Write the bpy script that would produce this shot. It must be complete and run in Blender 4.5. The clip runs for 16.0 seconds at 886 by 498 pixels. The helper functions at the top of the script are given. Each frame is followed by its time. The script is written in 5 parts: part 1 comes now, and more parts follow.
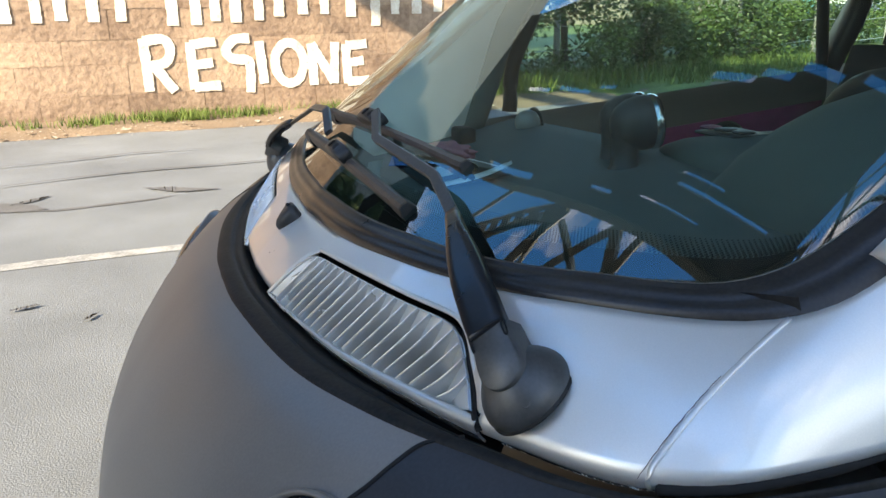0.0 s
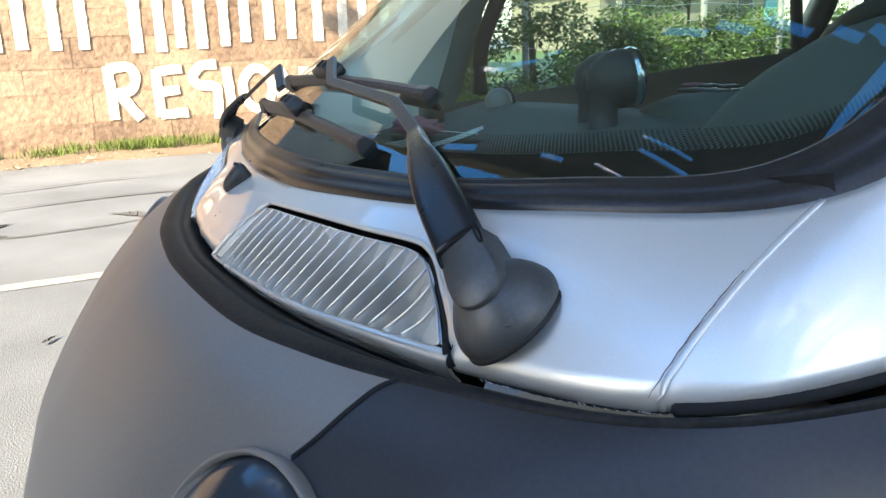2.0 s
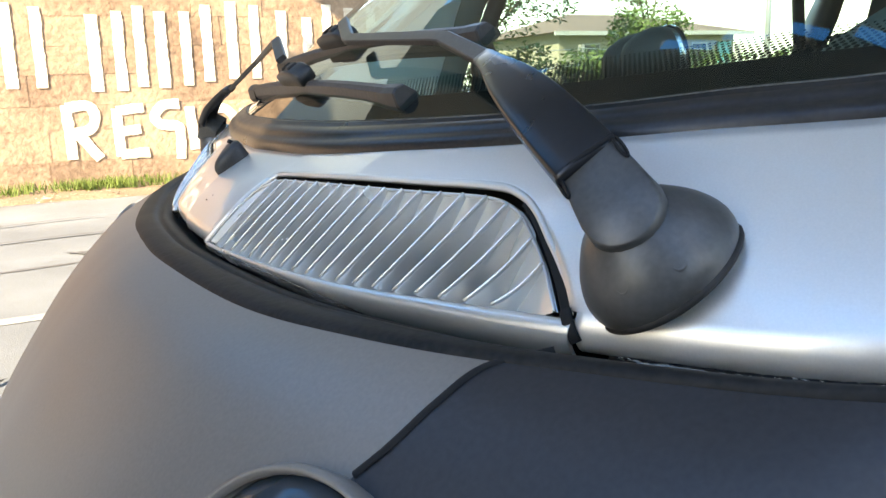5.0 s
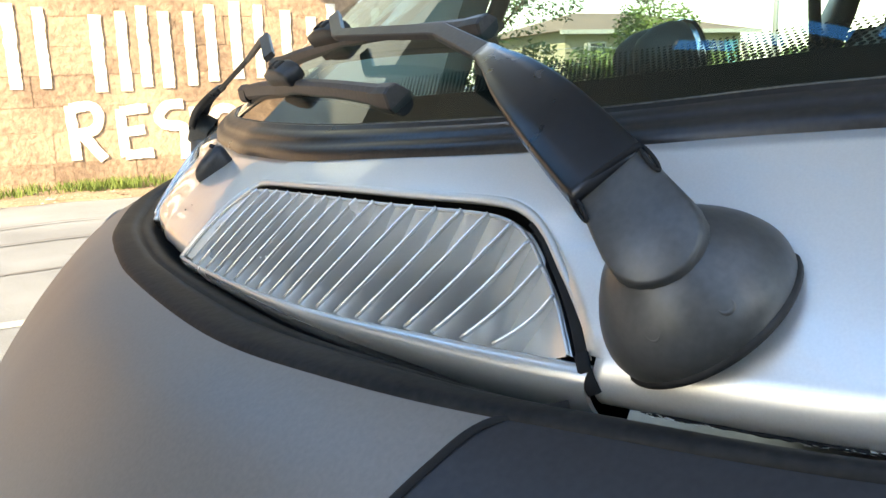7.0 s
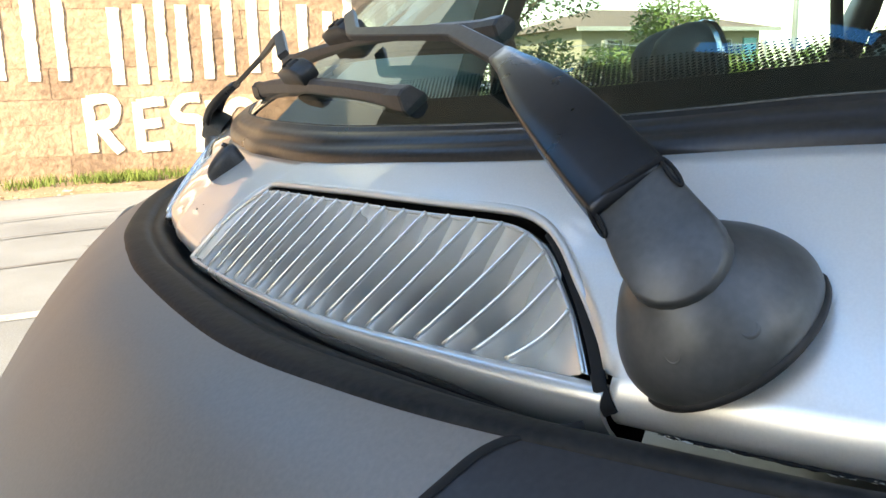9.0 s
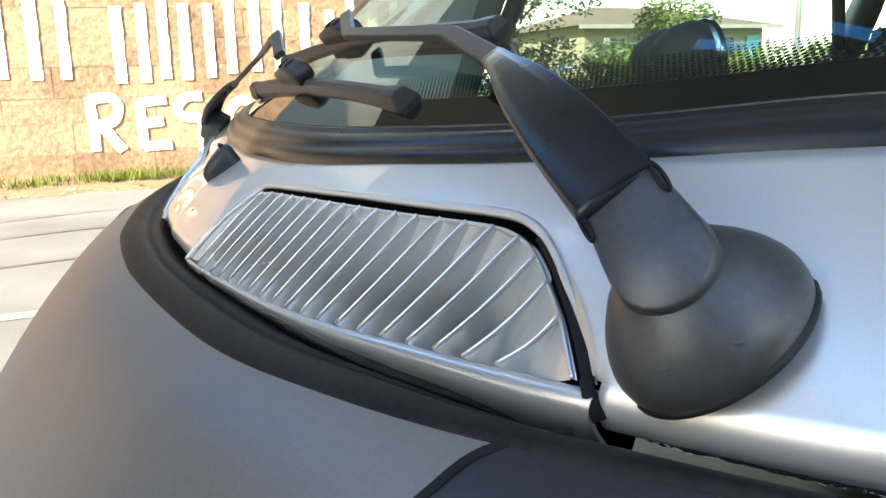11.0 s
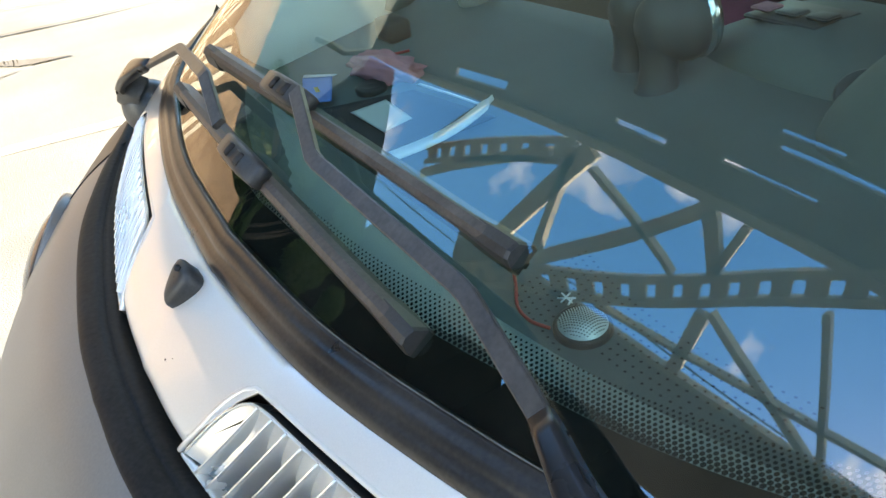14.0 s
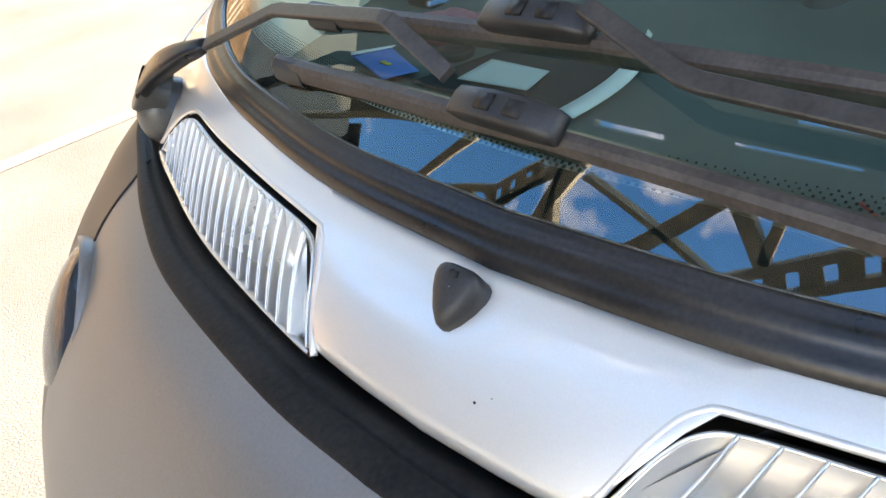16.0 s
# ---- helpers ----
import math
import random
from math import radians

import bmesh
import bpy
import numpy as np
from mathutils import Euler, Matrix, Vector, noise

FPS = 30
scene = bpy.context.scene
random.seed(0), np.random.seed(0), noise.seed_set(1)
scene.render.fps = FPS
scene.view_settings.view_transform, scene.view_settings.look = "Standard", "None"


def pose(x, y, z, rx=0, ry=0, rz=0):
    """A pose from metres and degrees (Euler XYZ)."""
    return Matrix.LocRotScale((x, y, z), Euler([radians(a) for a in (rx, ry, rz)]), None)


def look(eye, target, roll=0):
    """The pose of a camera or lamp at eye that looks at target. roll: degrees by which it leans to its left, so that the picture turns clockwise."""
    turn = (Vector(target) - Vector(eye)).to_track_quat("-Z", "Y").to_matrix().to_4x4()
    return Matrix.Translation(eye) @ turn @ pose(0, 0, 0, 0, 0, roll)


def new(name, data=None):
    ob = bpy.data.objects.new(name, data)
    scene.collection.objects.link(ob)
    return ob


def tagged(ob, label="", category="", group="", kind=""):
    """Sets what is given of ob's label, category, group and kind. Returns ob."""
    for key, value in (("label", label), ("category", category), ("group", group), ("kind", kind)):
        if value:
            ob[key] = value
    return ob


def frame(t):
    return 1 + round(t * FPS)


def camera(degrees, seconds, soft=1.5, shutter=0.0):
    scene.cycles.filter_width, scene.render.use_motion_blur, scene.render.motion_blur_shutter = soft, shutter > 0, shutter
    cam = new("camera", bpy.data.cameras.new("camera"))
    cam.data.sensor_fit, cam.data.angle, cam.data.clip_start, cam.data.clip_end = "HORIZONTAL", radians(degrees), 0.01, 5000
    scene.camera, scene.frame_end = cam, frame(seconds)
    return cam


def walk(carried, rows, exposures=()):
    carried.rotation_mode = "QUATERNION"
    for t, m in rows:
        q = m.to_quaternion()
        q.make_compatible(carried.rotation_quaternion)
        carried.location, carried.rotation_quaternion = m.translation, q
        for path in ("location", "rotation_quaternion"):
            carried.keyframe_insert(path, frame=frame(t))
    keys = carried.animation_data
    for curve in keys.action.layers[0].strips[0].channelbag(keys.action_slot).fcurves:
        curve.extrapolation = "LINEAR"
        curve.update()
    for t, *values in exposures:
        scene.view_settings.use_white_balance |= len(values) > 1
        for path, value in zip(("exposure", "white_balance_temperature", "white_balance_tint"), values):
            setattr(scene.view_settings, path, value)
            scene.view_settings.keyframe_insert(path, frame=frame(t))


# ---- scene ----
# camera and its walk
cam = camera(59.41, 16.0)
ROWS = [
    (0.0, -0.0000, -1.0176, 1.2700, 72.94, 1.08, -20.85),
    (0.5, -0.0023, -0.9698, 1.1920, 72.64, 0.97, -24.08),
    (1.0, 0.0206, -0.9818, 1.1911, 74.54, 1.29, -22.84),
    (1.5, 0.0383, -0.9796, 1.1798, 74.91, 1.37, -22.04),
    (2.0, 0.0316, -0.9524, 1.1592, 75.00, 2.19, -23.06),
    (2.5, 0.0262, -0.9275, 1.1386, 75.64, 3.05, -24.14),
    (3.0, 0.0053, -0.8753, 1.1111, 76.06, 2.60, -26.68),
    (3.5, 0.0113, -0.8246, 1.0831, 77.19, 2.82, -26.26),
    (4.0, 0.0085, -0.8098, 1.0771, 78.18, 1.90, -26.15),
    (6.5, 0.0338, -0.7721, 1.0635, 78.12, 2.42, -25.50),
    (7.0, 0.0442, -0.7500, 1.0715, 78.17, 2.24, -25.45),
    (7.5, 0.0460, -0.7462, 1.0799, 78.24, 1.94, -24.49),
    (8.0, 0.0474, -0.7471, 1.0785, 78.14, 1.96, -24.33),
    (8.5, 0.0478, -0.7414, 1.0759, 77.99, 1.72, -24.40),
    (11.0, 0.0556, -0.7402, 1.0775, 77.77, 1.78, -24.14),
    (11.5, 0.0533, -0.7432, 1.0801, 77.87, 1.67, -24.52),
    (12.0, 0.0529, -0.7567, 1.1011, 77.16, 1.28, -24.34),
    (12.5, 0.0720, -0.7450, 1.1950, 71.48, 0.76, -26.14),
    (13.0, 0.0541, -0.6839, 1.2619, 66.28, 5.35, -29.96),
    (13.5, 0.0456, -0.6175, 1.3229, 61.43, 6.10, -33.71),
    (14.0, 0.1045, -0.5744, 1.3463, 58.25, 5.74, -30.89),
    (14.5, 0.1210, -0.5685, 1.3524, 57.35, 6.02, -28.71),
    (15.0, 0.1179, -0.5612, 1.3375, 56.80, 5.41, -30.72),
    (15.5, 0.0348, -0.4689, 1.3235, 53.12, 8.48, -36.84),
    (16.0, -0.0790, -0.2760, 1.2760, 57.47, 8.03, -44.99),
]
EXPOSURES = [(0.0, 2.28, 9100, 9), (0.5, 2.48, 9200, 9), (1.0, 2.54, 9200, 9), (3.0, 2.84, 9400, 11), (7.0, 2.90, 10900, 9), (12.0, 2.86, 10500, 10), (12.5, 2.92, 10300, 9), (13.0, 3.04, 10600, 7), (14.0, 3.32, 11200, 7), (15.0, 3.54, 11500, 8), (15.5, 3.48, 12000, 11), (16.0, 3.26, 12200, 14)]
walk(cam, [(t, pose(x, y, z, rx, ry, rz)) for t, x, y, z, rx, ry, rz in ROWS], EXPOSURES)

# world, sun
SUN_AZ, SUN_EL = radians(205), radians(34)   # compass of the sun from +x towards +y, and its height
world = bpy.data.worlds.new("sky")
scene.world = world
world.use_nodes = True
wn, wl = world.node_tree.nodes, world.node_tree.links
bg = wn["Background"]
sky = wn.new("ShaderNodeTexSky")
sky.sky_type, sky.sun_disc = "NISHITA", False
sky.sun_elevation, sky.sun_rotation = SUN_EL, math.pi / 2 - SUN_AZ
sky.air_density, sky.dust_density, sky.ozone_density = 1.0, 0.15, 3.0
coord = wn.new("ShaderNodeTexCoord")
puff = wn.new("ShaderNodeTexNoise")
puff.inputs["Scale"].default_value, puff.inputs["Detail"].default_value, puff.inputs["Roughness"].default_value = 2.6, 7.0, 0.55
puffs = wn.new("ShaderNodeValToRGB")
puffs.color_ramp.elements[0].position, puffs.color_ramp.elements[1].position = 0.53, 0.71
cloud = wn.new("ShaderNodeMix")
cloud.data_type = "RGBA"
cloud.inputs["B"].default_value = (9.0, 9.3, 9.8, 1)
wl.new(coord.outputs["Generated"], puff.inputs["Vector"])
wl.new(puff.outputs["Fac"], puffs.inputs["Fac"])
wl.new(puffs.outputs["Color"], cloud.inputs["Factor"])
deep = wn.new("ShaderNodeHueSaturation")
deep.inputs["Saturation"].default_value, deep.inputs["Value"].default_value = 1.36, 1.25
deep.inputs["Hue"].default_value = 0.507
wl.new(sky.outputs["Color"], deep.inputs["Color"])
wl.new(deep.outputs["Color"], cloud.inputs["A"])
# pale haze low over the horizon
part_z, low, soft_edge, haze = wn.new("ShaderNodeSeparateXYZ"), wn.new("ShaderNodeMapRange"), wn.new("ShaderNodeMath"), wn.new("ShaderNodeMix")
haze.data_type = "RGBA"
haze.inputs["B"].default_value = (3.4, 3.8, 3.9, 1)
low.inputs["From Min"].default_value, low.inputs["From Max"].default_value = 0.0, 0.48
low.inputs["To Min"].default_value, low.inputs["To Max"].default_value = 1.0, 0.0
soft_edge.operation, soft_edge.inputs[1].default_value = "POWER", 1.3
wl.new(coord.outputs["Generated"], part_z.inputs[0])
wl.new(part_z.outputs["Z"], low.inputs["Value"])
wl.new(low.outputs["Result"], soft_edge.inputs[0])
wl.new(soft_edge.outputs[0], haze.inputs["Factor"])
wl.new(cloud.outputs["Result"], haze.inputs["A"])
wl.new(haze.outputs["Result"], bg.inputs["Color"])
bg.inputs["Strength"].default_value = 0.15
sun = new("sun", bpy.data.lights.new("sun", "SUN"))
sun.data.energy, sun.data.angle, sun.data.color = 3.0, radians(0.6), (1.0, 0.965, 0.905)
sun.matrix_world = look(Vector((math.cos(SUN_AZ) * math.cos(SUN_EL), math.sin(SUN_AZ) * math.cos(SUN_EL), math.sin(SUN_EL))) * 40, (0, 0, 0))

# materials
def material(name, colour, rough=0.5, metal=0.0, vary=0.12, scale=8.0, fine=120.0, bump=0.0, bump_scale=60.0, second=None, per_object=0.0, coat=0.0, ior=1.45, rough_vary=0.1):
    """A surface whose colour wanders at a coarse and a fine scale, with relief of bump metres."""
    m = bpy.data.materials.new(name)
    m.use_nodes = True
    n, l = m.node_tree.nodes, m.node_tree.links
    b = n["Principled BSDF"]
    b.inputs["Metallic"].default_value, b.inputs["IOR"].default_value = metal, ior
    b.inputs["Coat Weight"].default_value = coat
    tc = n.new("ShaderNodeTexCoord")
    def tex(s, d=4.0):
        t = n.new("ShaderNodeTexNoise")
        t.inputs["Scale"].default_value, t.inputs["Detail"].default_value = s, d
        l.new(tc.outputs["Object"], t.inputs["Vector"])
        return t
    big, small = tex(scale), tex(fine, 2.0)
    add = n.new("ShaderNodeMath"); add.operation = "MULTIPLY_ADD"
    l.new(small.outputs["Fac"], add.inputs[0]); add.inputs[1].default_value = 0.45
    half = n.new("ShaderNodeMath"); half.operation = "MULTIPLY"; half.inputs[1].default_value = 0.55
    l.new(big.outputs["Fac"], half.inputs[0]); l.new(half.outputs[0], add.inputs[2])
    fac = add.outputs[0]
    if per_object:
        info = n.new("ShaderNodeObjectInfo")
        mix = n.new("ShaderNodeMath"); mix.operation = "MULTIPLY_ADD"
        l.new(info.outputs["Random"], mix.inputs[0]); mix.inputs[1].default_value = per_object
        sub = n.new("ShaderNodeMath"); sub.operation = "SUBTRACT"; sub.inputs[1].default_value = per_object / 2
        l.new(fac, sub.inputs[0]); l.new(sub.outputs[0], mix.inputs[2])
        fac = mix.outputs[0]
    ramp = n.new("ShaderNodeValToRGB")
    ramp.color_ramp.elements[0].position, ramp.color_ramp.elements[1].position = 0.3, 0.7
    lo = [max(0.0, c * (1 - vary)) for c in colour]
    hi = second or [min(1.0, c * (1 + vary)) for c in colour]
    ramp.color_ramp.elements[0].color, ramp.color_ramp.elements[1].color = (*lo, 1), (*hi, 1)
    l.new(fac, ramp.inputs["Fac"]); l.new(ramp.outputs["Color"], b.inputs["Base Color"])
    r = n.new("ShaderNodeMapRange")
    r.inputs["To Min"].default_value, r.inputs["To Max"].default_value = max(0.02, rough - rough_vary), min(1.0, rough + rough_vary)
    l.new(big.outputs["Fac"], r.inputs["Value"]); l.new(r.outputs["Result"], b.inputs["Roughness"])
    if bump:
        rel = tex(bump_scale, 5.0)
        bp = n.new("ShaderNodeBump")
        bp.inputs["Strength"].default_value, bp.inputs["Distance"].default_value = 1.0, bump
        l.new(rel.outputs["Fac"], bp.inputs["Height"]); l.new(bp.outputs["Normal"], b.inputs["Normal"])
    return m


SILVER = material("silver_paint", (0.79, 0.762, 0.715), 0.42, 0.56, 0.06, 5, 900, coat=1.0, rough_vary=0.06)
GRILLE_SILVER = material("grille_silver", (0.80, 0.785, 0.75), 0.27, 0.66, 0.025, 20, 300, rough_vary=0.015)
MATTE = material("matte_black_wrap", (0.156, 0.135, 0.118), 0.42, 0.0, 0.14, 6, 400, bump=0.000012, bump_scale=700, second=(0.188, 0.163, 0.143), rough_vary=0.06, ior=1.8)
WING = material("satin_black_wing", (0.028, 0.028, 0.031), 0.42, 0.0, 0.2, 5, 300, second=(0.039, 0.039, 0.042), rough_vary=0.07, ior=1.47)
RUBBER = material("weathered_rubber", (0.010, 0.010, 0.012), 0.50, 0.0, 0.4, 14, 220, bump=0.0003, bump_scale=120, second=(0.032, 0.030, 0.029), ior=1.32)
STRIP_RUBBER = material("black_strip_rubber", (0.007, 0.007, 0.008), 0.55, 0.0, 0.4, 14, 220, bump=0.0003, bump_scale=120, second=(0.024, 0.023, 0.022), ior=1.26)
SEALANT = material("glossy_black_seal", (0.014, 0.014, 0.016), 0.32, 0.0, 0.4, 14, 300, bump=0.0002, bump_scale=90, second=(0.040, 0.036, 0.033), rough_vary=0.12, ior=1.42)
BLACK = material("black_plastic", (0.025, 0.025, 0.026), 0.45, 0.0, 0.25, 30, 500, bump=0.00005, bump_scale=1500, second=(0.045, 0.044, 0.043))
GREY_PLASTIC = material("faded_grey_plastic", (0.050, 0.050, 0.049), 0.40, 0.0, 0.3, 30, 300, bump=0.000012, bump_scale=1500, second=(0.074, 0.073, 0.070), ior=1.6)
FLAKE = material("flaked_sealant", (0.45, 0.44, 0.42), 0.8, 0.0, 0.3, 60, 300)
ARM_METAL = material("dark_arm_paint", (0.014, 0.015, 0.018), 0.30, 0.1, 0.2, 30, 200)
ROD = material("dusty_rod_paint", (0.040, 0.036, 0.034), 0.42, 0.0, 0.3, 40, 260, second=(0.075, 0.067, 0.062))
BLADE = material("brown_faded_blade", (0.055, 0.044, 0.040), 0.5, 0.0, 0.3, 40, 300, second=(0.10, 0.082, 0.072))
# near-black that stands for shade in gaps and holes; also on the wire clips
DARK = material("gap_shade_black", (0.008, 0.008, 0.009), 0.9)
DASH = material("dash_plastic", (0.098, 0.125, 0.122), 0.8, 0.0, 0.15, 12, 900, bump=0.0001, bump_scale=1400)
# dashboard colour lightened, as if lit by the sky at its front edge
DASH_LIT = material("dash_lit_plastic", (0.22, 0.285, 0.28), 0.6, 0.0, 0.1, 14, 700)
TRIM_GREY = material("pale_grey_trim", (0.76, 0.79, 0.77), 0.65, 0.0, 0.08, 8, 400)
POD = material("pod_grey", (0.06, 0.063, 0.065), 0.5, 0.0, 0.15, 20, 700)
VENT_GREY = material("satin_grey_plastic", (0.26, 0.27, 0.27), 0.4, 0.2, 0.1, 20, 500)
CHROME = material("brushed_chrome", (0.75, 0.76, 0.78), 0.22, 1.0, 0.05, 30, 400)
PINK = material("plum_fabric", (0.30, 0.05, 0.15), 0.9, 0.0, 0.2, 30, 900, bump=0.0004, bump_scale=900)
SEAT = material("charcoal_seat", (0.03, 0.03, 0.034), 0.9, 0.0, 0.2, 20, 700)
PAPER = material("white_paper", (0.82, 0.83, 0.84), 0.8, 0.0, 0.04, 20, 300)
PAPER_GREY = material("printed_paper", (0.52, 0.56, 0.56), 0.8, 0.0, 0.06, 20, 300)
CARD_BLUE = material("blue_card", (0.02, 0.20, 0.62), 0.5, 0.0, 0.08, 20, 300)
CLOTH_PINK = material("pink_cloth", (0.52, 0.18, 0.22), 0.9, 0.0, 0.25, 40, 700, bump=0.0005, bump_scale=500)
RED_WIRE = material("red_cable", (0.45, 0.03, 0.03), 0.45)
FRIT = material("black_ceramic_frit", (0.006, 0.007, 0.007), 0.9, ior=1.1)
LITTER = material("dry_litter", (0.30, 0.22, 0.13), 0.9, 0.0, 0.5, 3, 30, second=(0.62, 0.58, 0.50))
ASPHALT = material("worn_asphalt", (0.128, 0.141, 0.153), 0.9, 0.0, 0.3, 0.9, 130, bump=0.005, bump_scale=150, second=(0.224, 0.243, 0.260))
TAR = material("crack_tar", (0.105, 0.105, 0.108), 0.85, 0.0, 0.3, 5, 60, bump=0.002, bump_scale=80)
LINE = material("worn_white_line", (0.215, 0.22, 0.22), 0.85, 0.0, 0.3, 9, 60, second=(0.42, 0.42, 0.41))
STONE = material("tuff_stone", (0.29, 0.190, 0.138), 0.92, 0.0, 0.35, 1.6, 16, bump=0.014, bump_scale=18, second=(0.47, 0.335, 0.240), per_object=0.16)
MORTAR = material("mortar", (0.36, 0.25, 0.18), 0.95, 0.0, 0.3, 3, 40, bump=0.006, bump_scale=30)
PAINT = material("flaking_white_paint", (0.62, 0.52, 0.39), 0.85, 0.0, 0.0, 7, 45, bump=0.006, bump_scale=30, second=(0.86, 0.85, 0.80))
SOIL = material("dry_soil", (0.20, 0.145, 0.10), 0.95, 0.0, 0.35, 2.5, 40, bump=0.012, bump_scale=30)
GRASS = material("grass", (0.07, 0.13, 0.025), 0.7, 0.0, 0.4, 1.5, 20, second=(0.16, 0.22, 0.05))
LEAF = material("leaf", (0.045, 0.10, 0.02), 0.55, 0.0, 0.45, 0.8, 9, second=(0.12, 0.19, 0.045))
LEAF_DARK = material("dark_leaf", (0.04, 0.085, 0.025), 0.5, 0.0, 0.45, 0.8, 9, second=(0.11, 0.17, 0.05))
BARK = material("bark", (0.10, 0.075, 0.055), 0.9, 0.0, 0.3, 6, 40, bump=0.01, bump_scale=30)
STEEL = material("painted_steel", (0.34, 0.335, 0.27), 0.6, 0.0, 0.25, 1.5, 30, second=(0.50, 0.49, 0.40))
ROOF_SHEET = material("roof_sheet", (0.22, 0.235, 0.22), 0.8, 0.0, 0.2, 1.0, 20)
PLASTER = material("ochre_plaster", (0.27, 0.235, 0.18), 0.9, 0.0, 0.08, 0.5, 12)
TILE = material("clay_tile", (0.17, 0.11, 0.08), 0.9, 0.0, 0.25, 1.0, 14)
TURQUOISE = material("turquoise_shutter", (0.10, 0.36, 0.40), 0.6)
WINDOW_DARK = material("dark_window", (0.03, 0.04, 0.05), 0.12)
TWEETER = material("tweeter_mesh", (0.62, 0.65, 0.64), 0.35, 0.35, 0.1, 60, 400)
# colours of the unseen blocks added to shape sunlight and reflections
BLOCKER_BROWN = material("brown_blocker", (0.13, 0.11, 0.095), 0.9, 0.0, 0.15, 0.5, 12)
BLOCKER_PALE = material("pale_blocker", (0.24, 0.275, 0.25), 0.9, 0.0, 0.1, 0.5, 10)
BLOCKER_DARK = material("dark_blocker", (0.012, 0.012, 0.011), 0.95, 0.0, 0.4, 0.9, 8, second=(0.026, 0.019, 0.015), ior=1.06)
CONCRETE = material("concrete", (0.33, 0.32, 0.30), 0.9, 0.0, 0.15, 1.5, 30, bump=0.003, bump_scale=40)
GALV = material("galvanised_steel", (0.45, 0.46, 0.47), 0.5, 0.6, 0.12, 6, 60)


def glass_material(name, tint, gloss=0.015, veil=0.03, straight=0.075):
    """Thin tinted pane: lets light straight through and mirrors more towards grazing, with a faint film of dust."""
    m = bpy.data.materials.new(name)
    m.use_nodes = True
    n, l = m.node_tree.nodes, m.node_tree.links
    n.remove(n["Principled BSDF"])
    clear, mirror, film = n.new("ShaderNodeBsdfTransparent"), n.new("ShaderNodeBsdfGlossy"), n.new("ShaderNodeBsdfDiffuse")
    clear.inputs["Color"].default_value = (*tint, 1)
    mirror.inputs["Roughness"].default_value = gloss
    film.inputs["Color"].default_value = (0.5, 0.5, 0.48, 1)
    face = n.new("ShaderNodeLayerWeight"); face.inputs["Blend"].default_value = 0.5
    fifth = n.new("ShaderNodeMath"); fifth.operation = "POWER"; fifth.inputs[1].default_value = 5.0
    fres = n.new("ShaderNodeMath"); fres.operation = "MULTIPLY_ADD"; fres.inputs[1].default_value, fres.inputs[2].default_value = 1 - straight, straight
    l.new(face.outputs["Facing"], fifth.inputs[0]); l.new(fifth.outputs[0], fres.inputs[0])
    tc, dust = n.new("ShaderNodeTexCoord"), n.new("ShaderNodeTexNoise")
    dust.inputs["Scale"].default_value, dust.inputs["Detail"].default_value, dust.inputs["Roughness"].default_value = 9.0, 12.0, 0.72
    l.new(tc.outputs["Object"], dust.inputs["Vector"])
    lim = n.new("ShaderNodeMapRange")
    lim.inputs["From Min"].default_value, lim.inputs["From Max"].default_value, lim.inputs["To Max"].default_value = 0.42, 0.8, veil
    l.new(dust.outputs["Fac"], lim.inputs["Value"])
    a, b = n.new("ShaderNodeMixShader"), n.new("ShaderNodeMixShader")
    l.new(lim.outputs["Result"], a.inputs["Fac"]); l.new(clear.outputs[0], a.inputs[1]); l.new(film.outputs[0], a.inputs[2])
    l.new(fres.outputs[0], b.inputs["Fac"]); l.new(a.outputs[0], b.inputs[1]); l.new(mirror.outputs[0], b.inputs[2])
    l.new(b.outputs[0], n["Material Output"].inputs["Surface"])
    return m


SCREEN = glass_material("windscreen_glass", (0.60, 0.80, 0.75), straight=0.12, veil=0.016)
PANE = glass_material("side_glass", (0.86, 0.91, 0.89), veil=0.02, straight=0.06)

# mesh helpers
def link(name, bm, mat, parent=None, label="", smooth=True, tags=None):
    me = bpy.data.meshes.new(name)
    bm.to_mesh(me); bm.free()
    for p in me.polygons:
        p.use_smooth = smooth
    for one in (mat if isinstance(mat, (list, tuple)) else [mat]):
        me.materials.append(one)
    ob = new(name, me)
    if parent is not None:
        ob.parent = parent
    tagged(ob, label, **(tags or {}))
    return ob


def part(name, bm, mat, parent, label="", smooth=True):
    return link(name, bm, mat, parent, label, smooth)


def thing(name, label, category, place=(0, 0, 0), group="", kind=""):
    e = new(name)
    e.empty_display_size = 0.05
    e.location = place
    return tagged(e, label, category, group, kind)


def rel(parent, ob):
    """Hang ob, built in world places, under parent."""
    ob.parent = parent
    bpy.context.view_layer.update()
    ob.matrix_parent_inverse = parent.matrix_world.inverted()
    return ob


def catmull(points, n):
    """n + 1 vectors along a smooth curve through the points."""
    p = [Vector(q) for q in points]
    p = [2 * p[0] - p[1]] + p + [2 * p[-1] - p[-2]]
    out = []
    for i in range(n + 1):
        u = i / n * (len(p) - 3)
        k = min(int(u), len(p) - 4)
        t = u - k
        a, b, c, d = p[k:k + 4]
        out.append(0.5 * (2 * b + (c - a) * t + (2 * a - 5 * b + 4 * c - d) * t * t + (3 * b - a - 3 * c + d) * t ** 3))
    return out


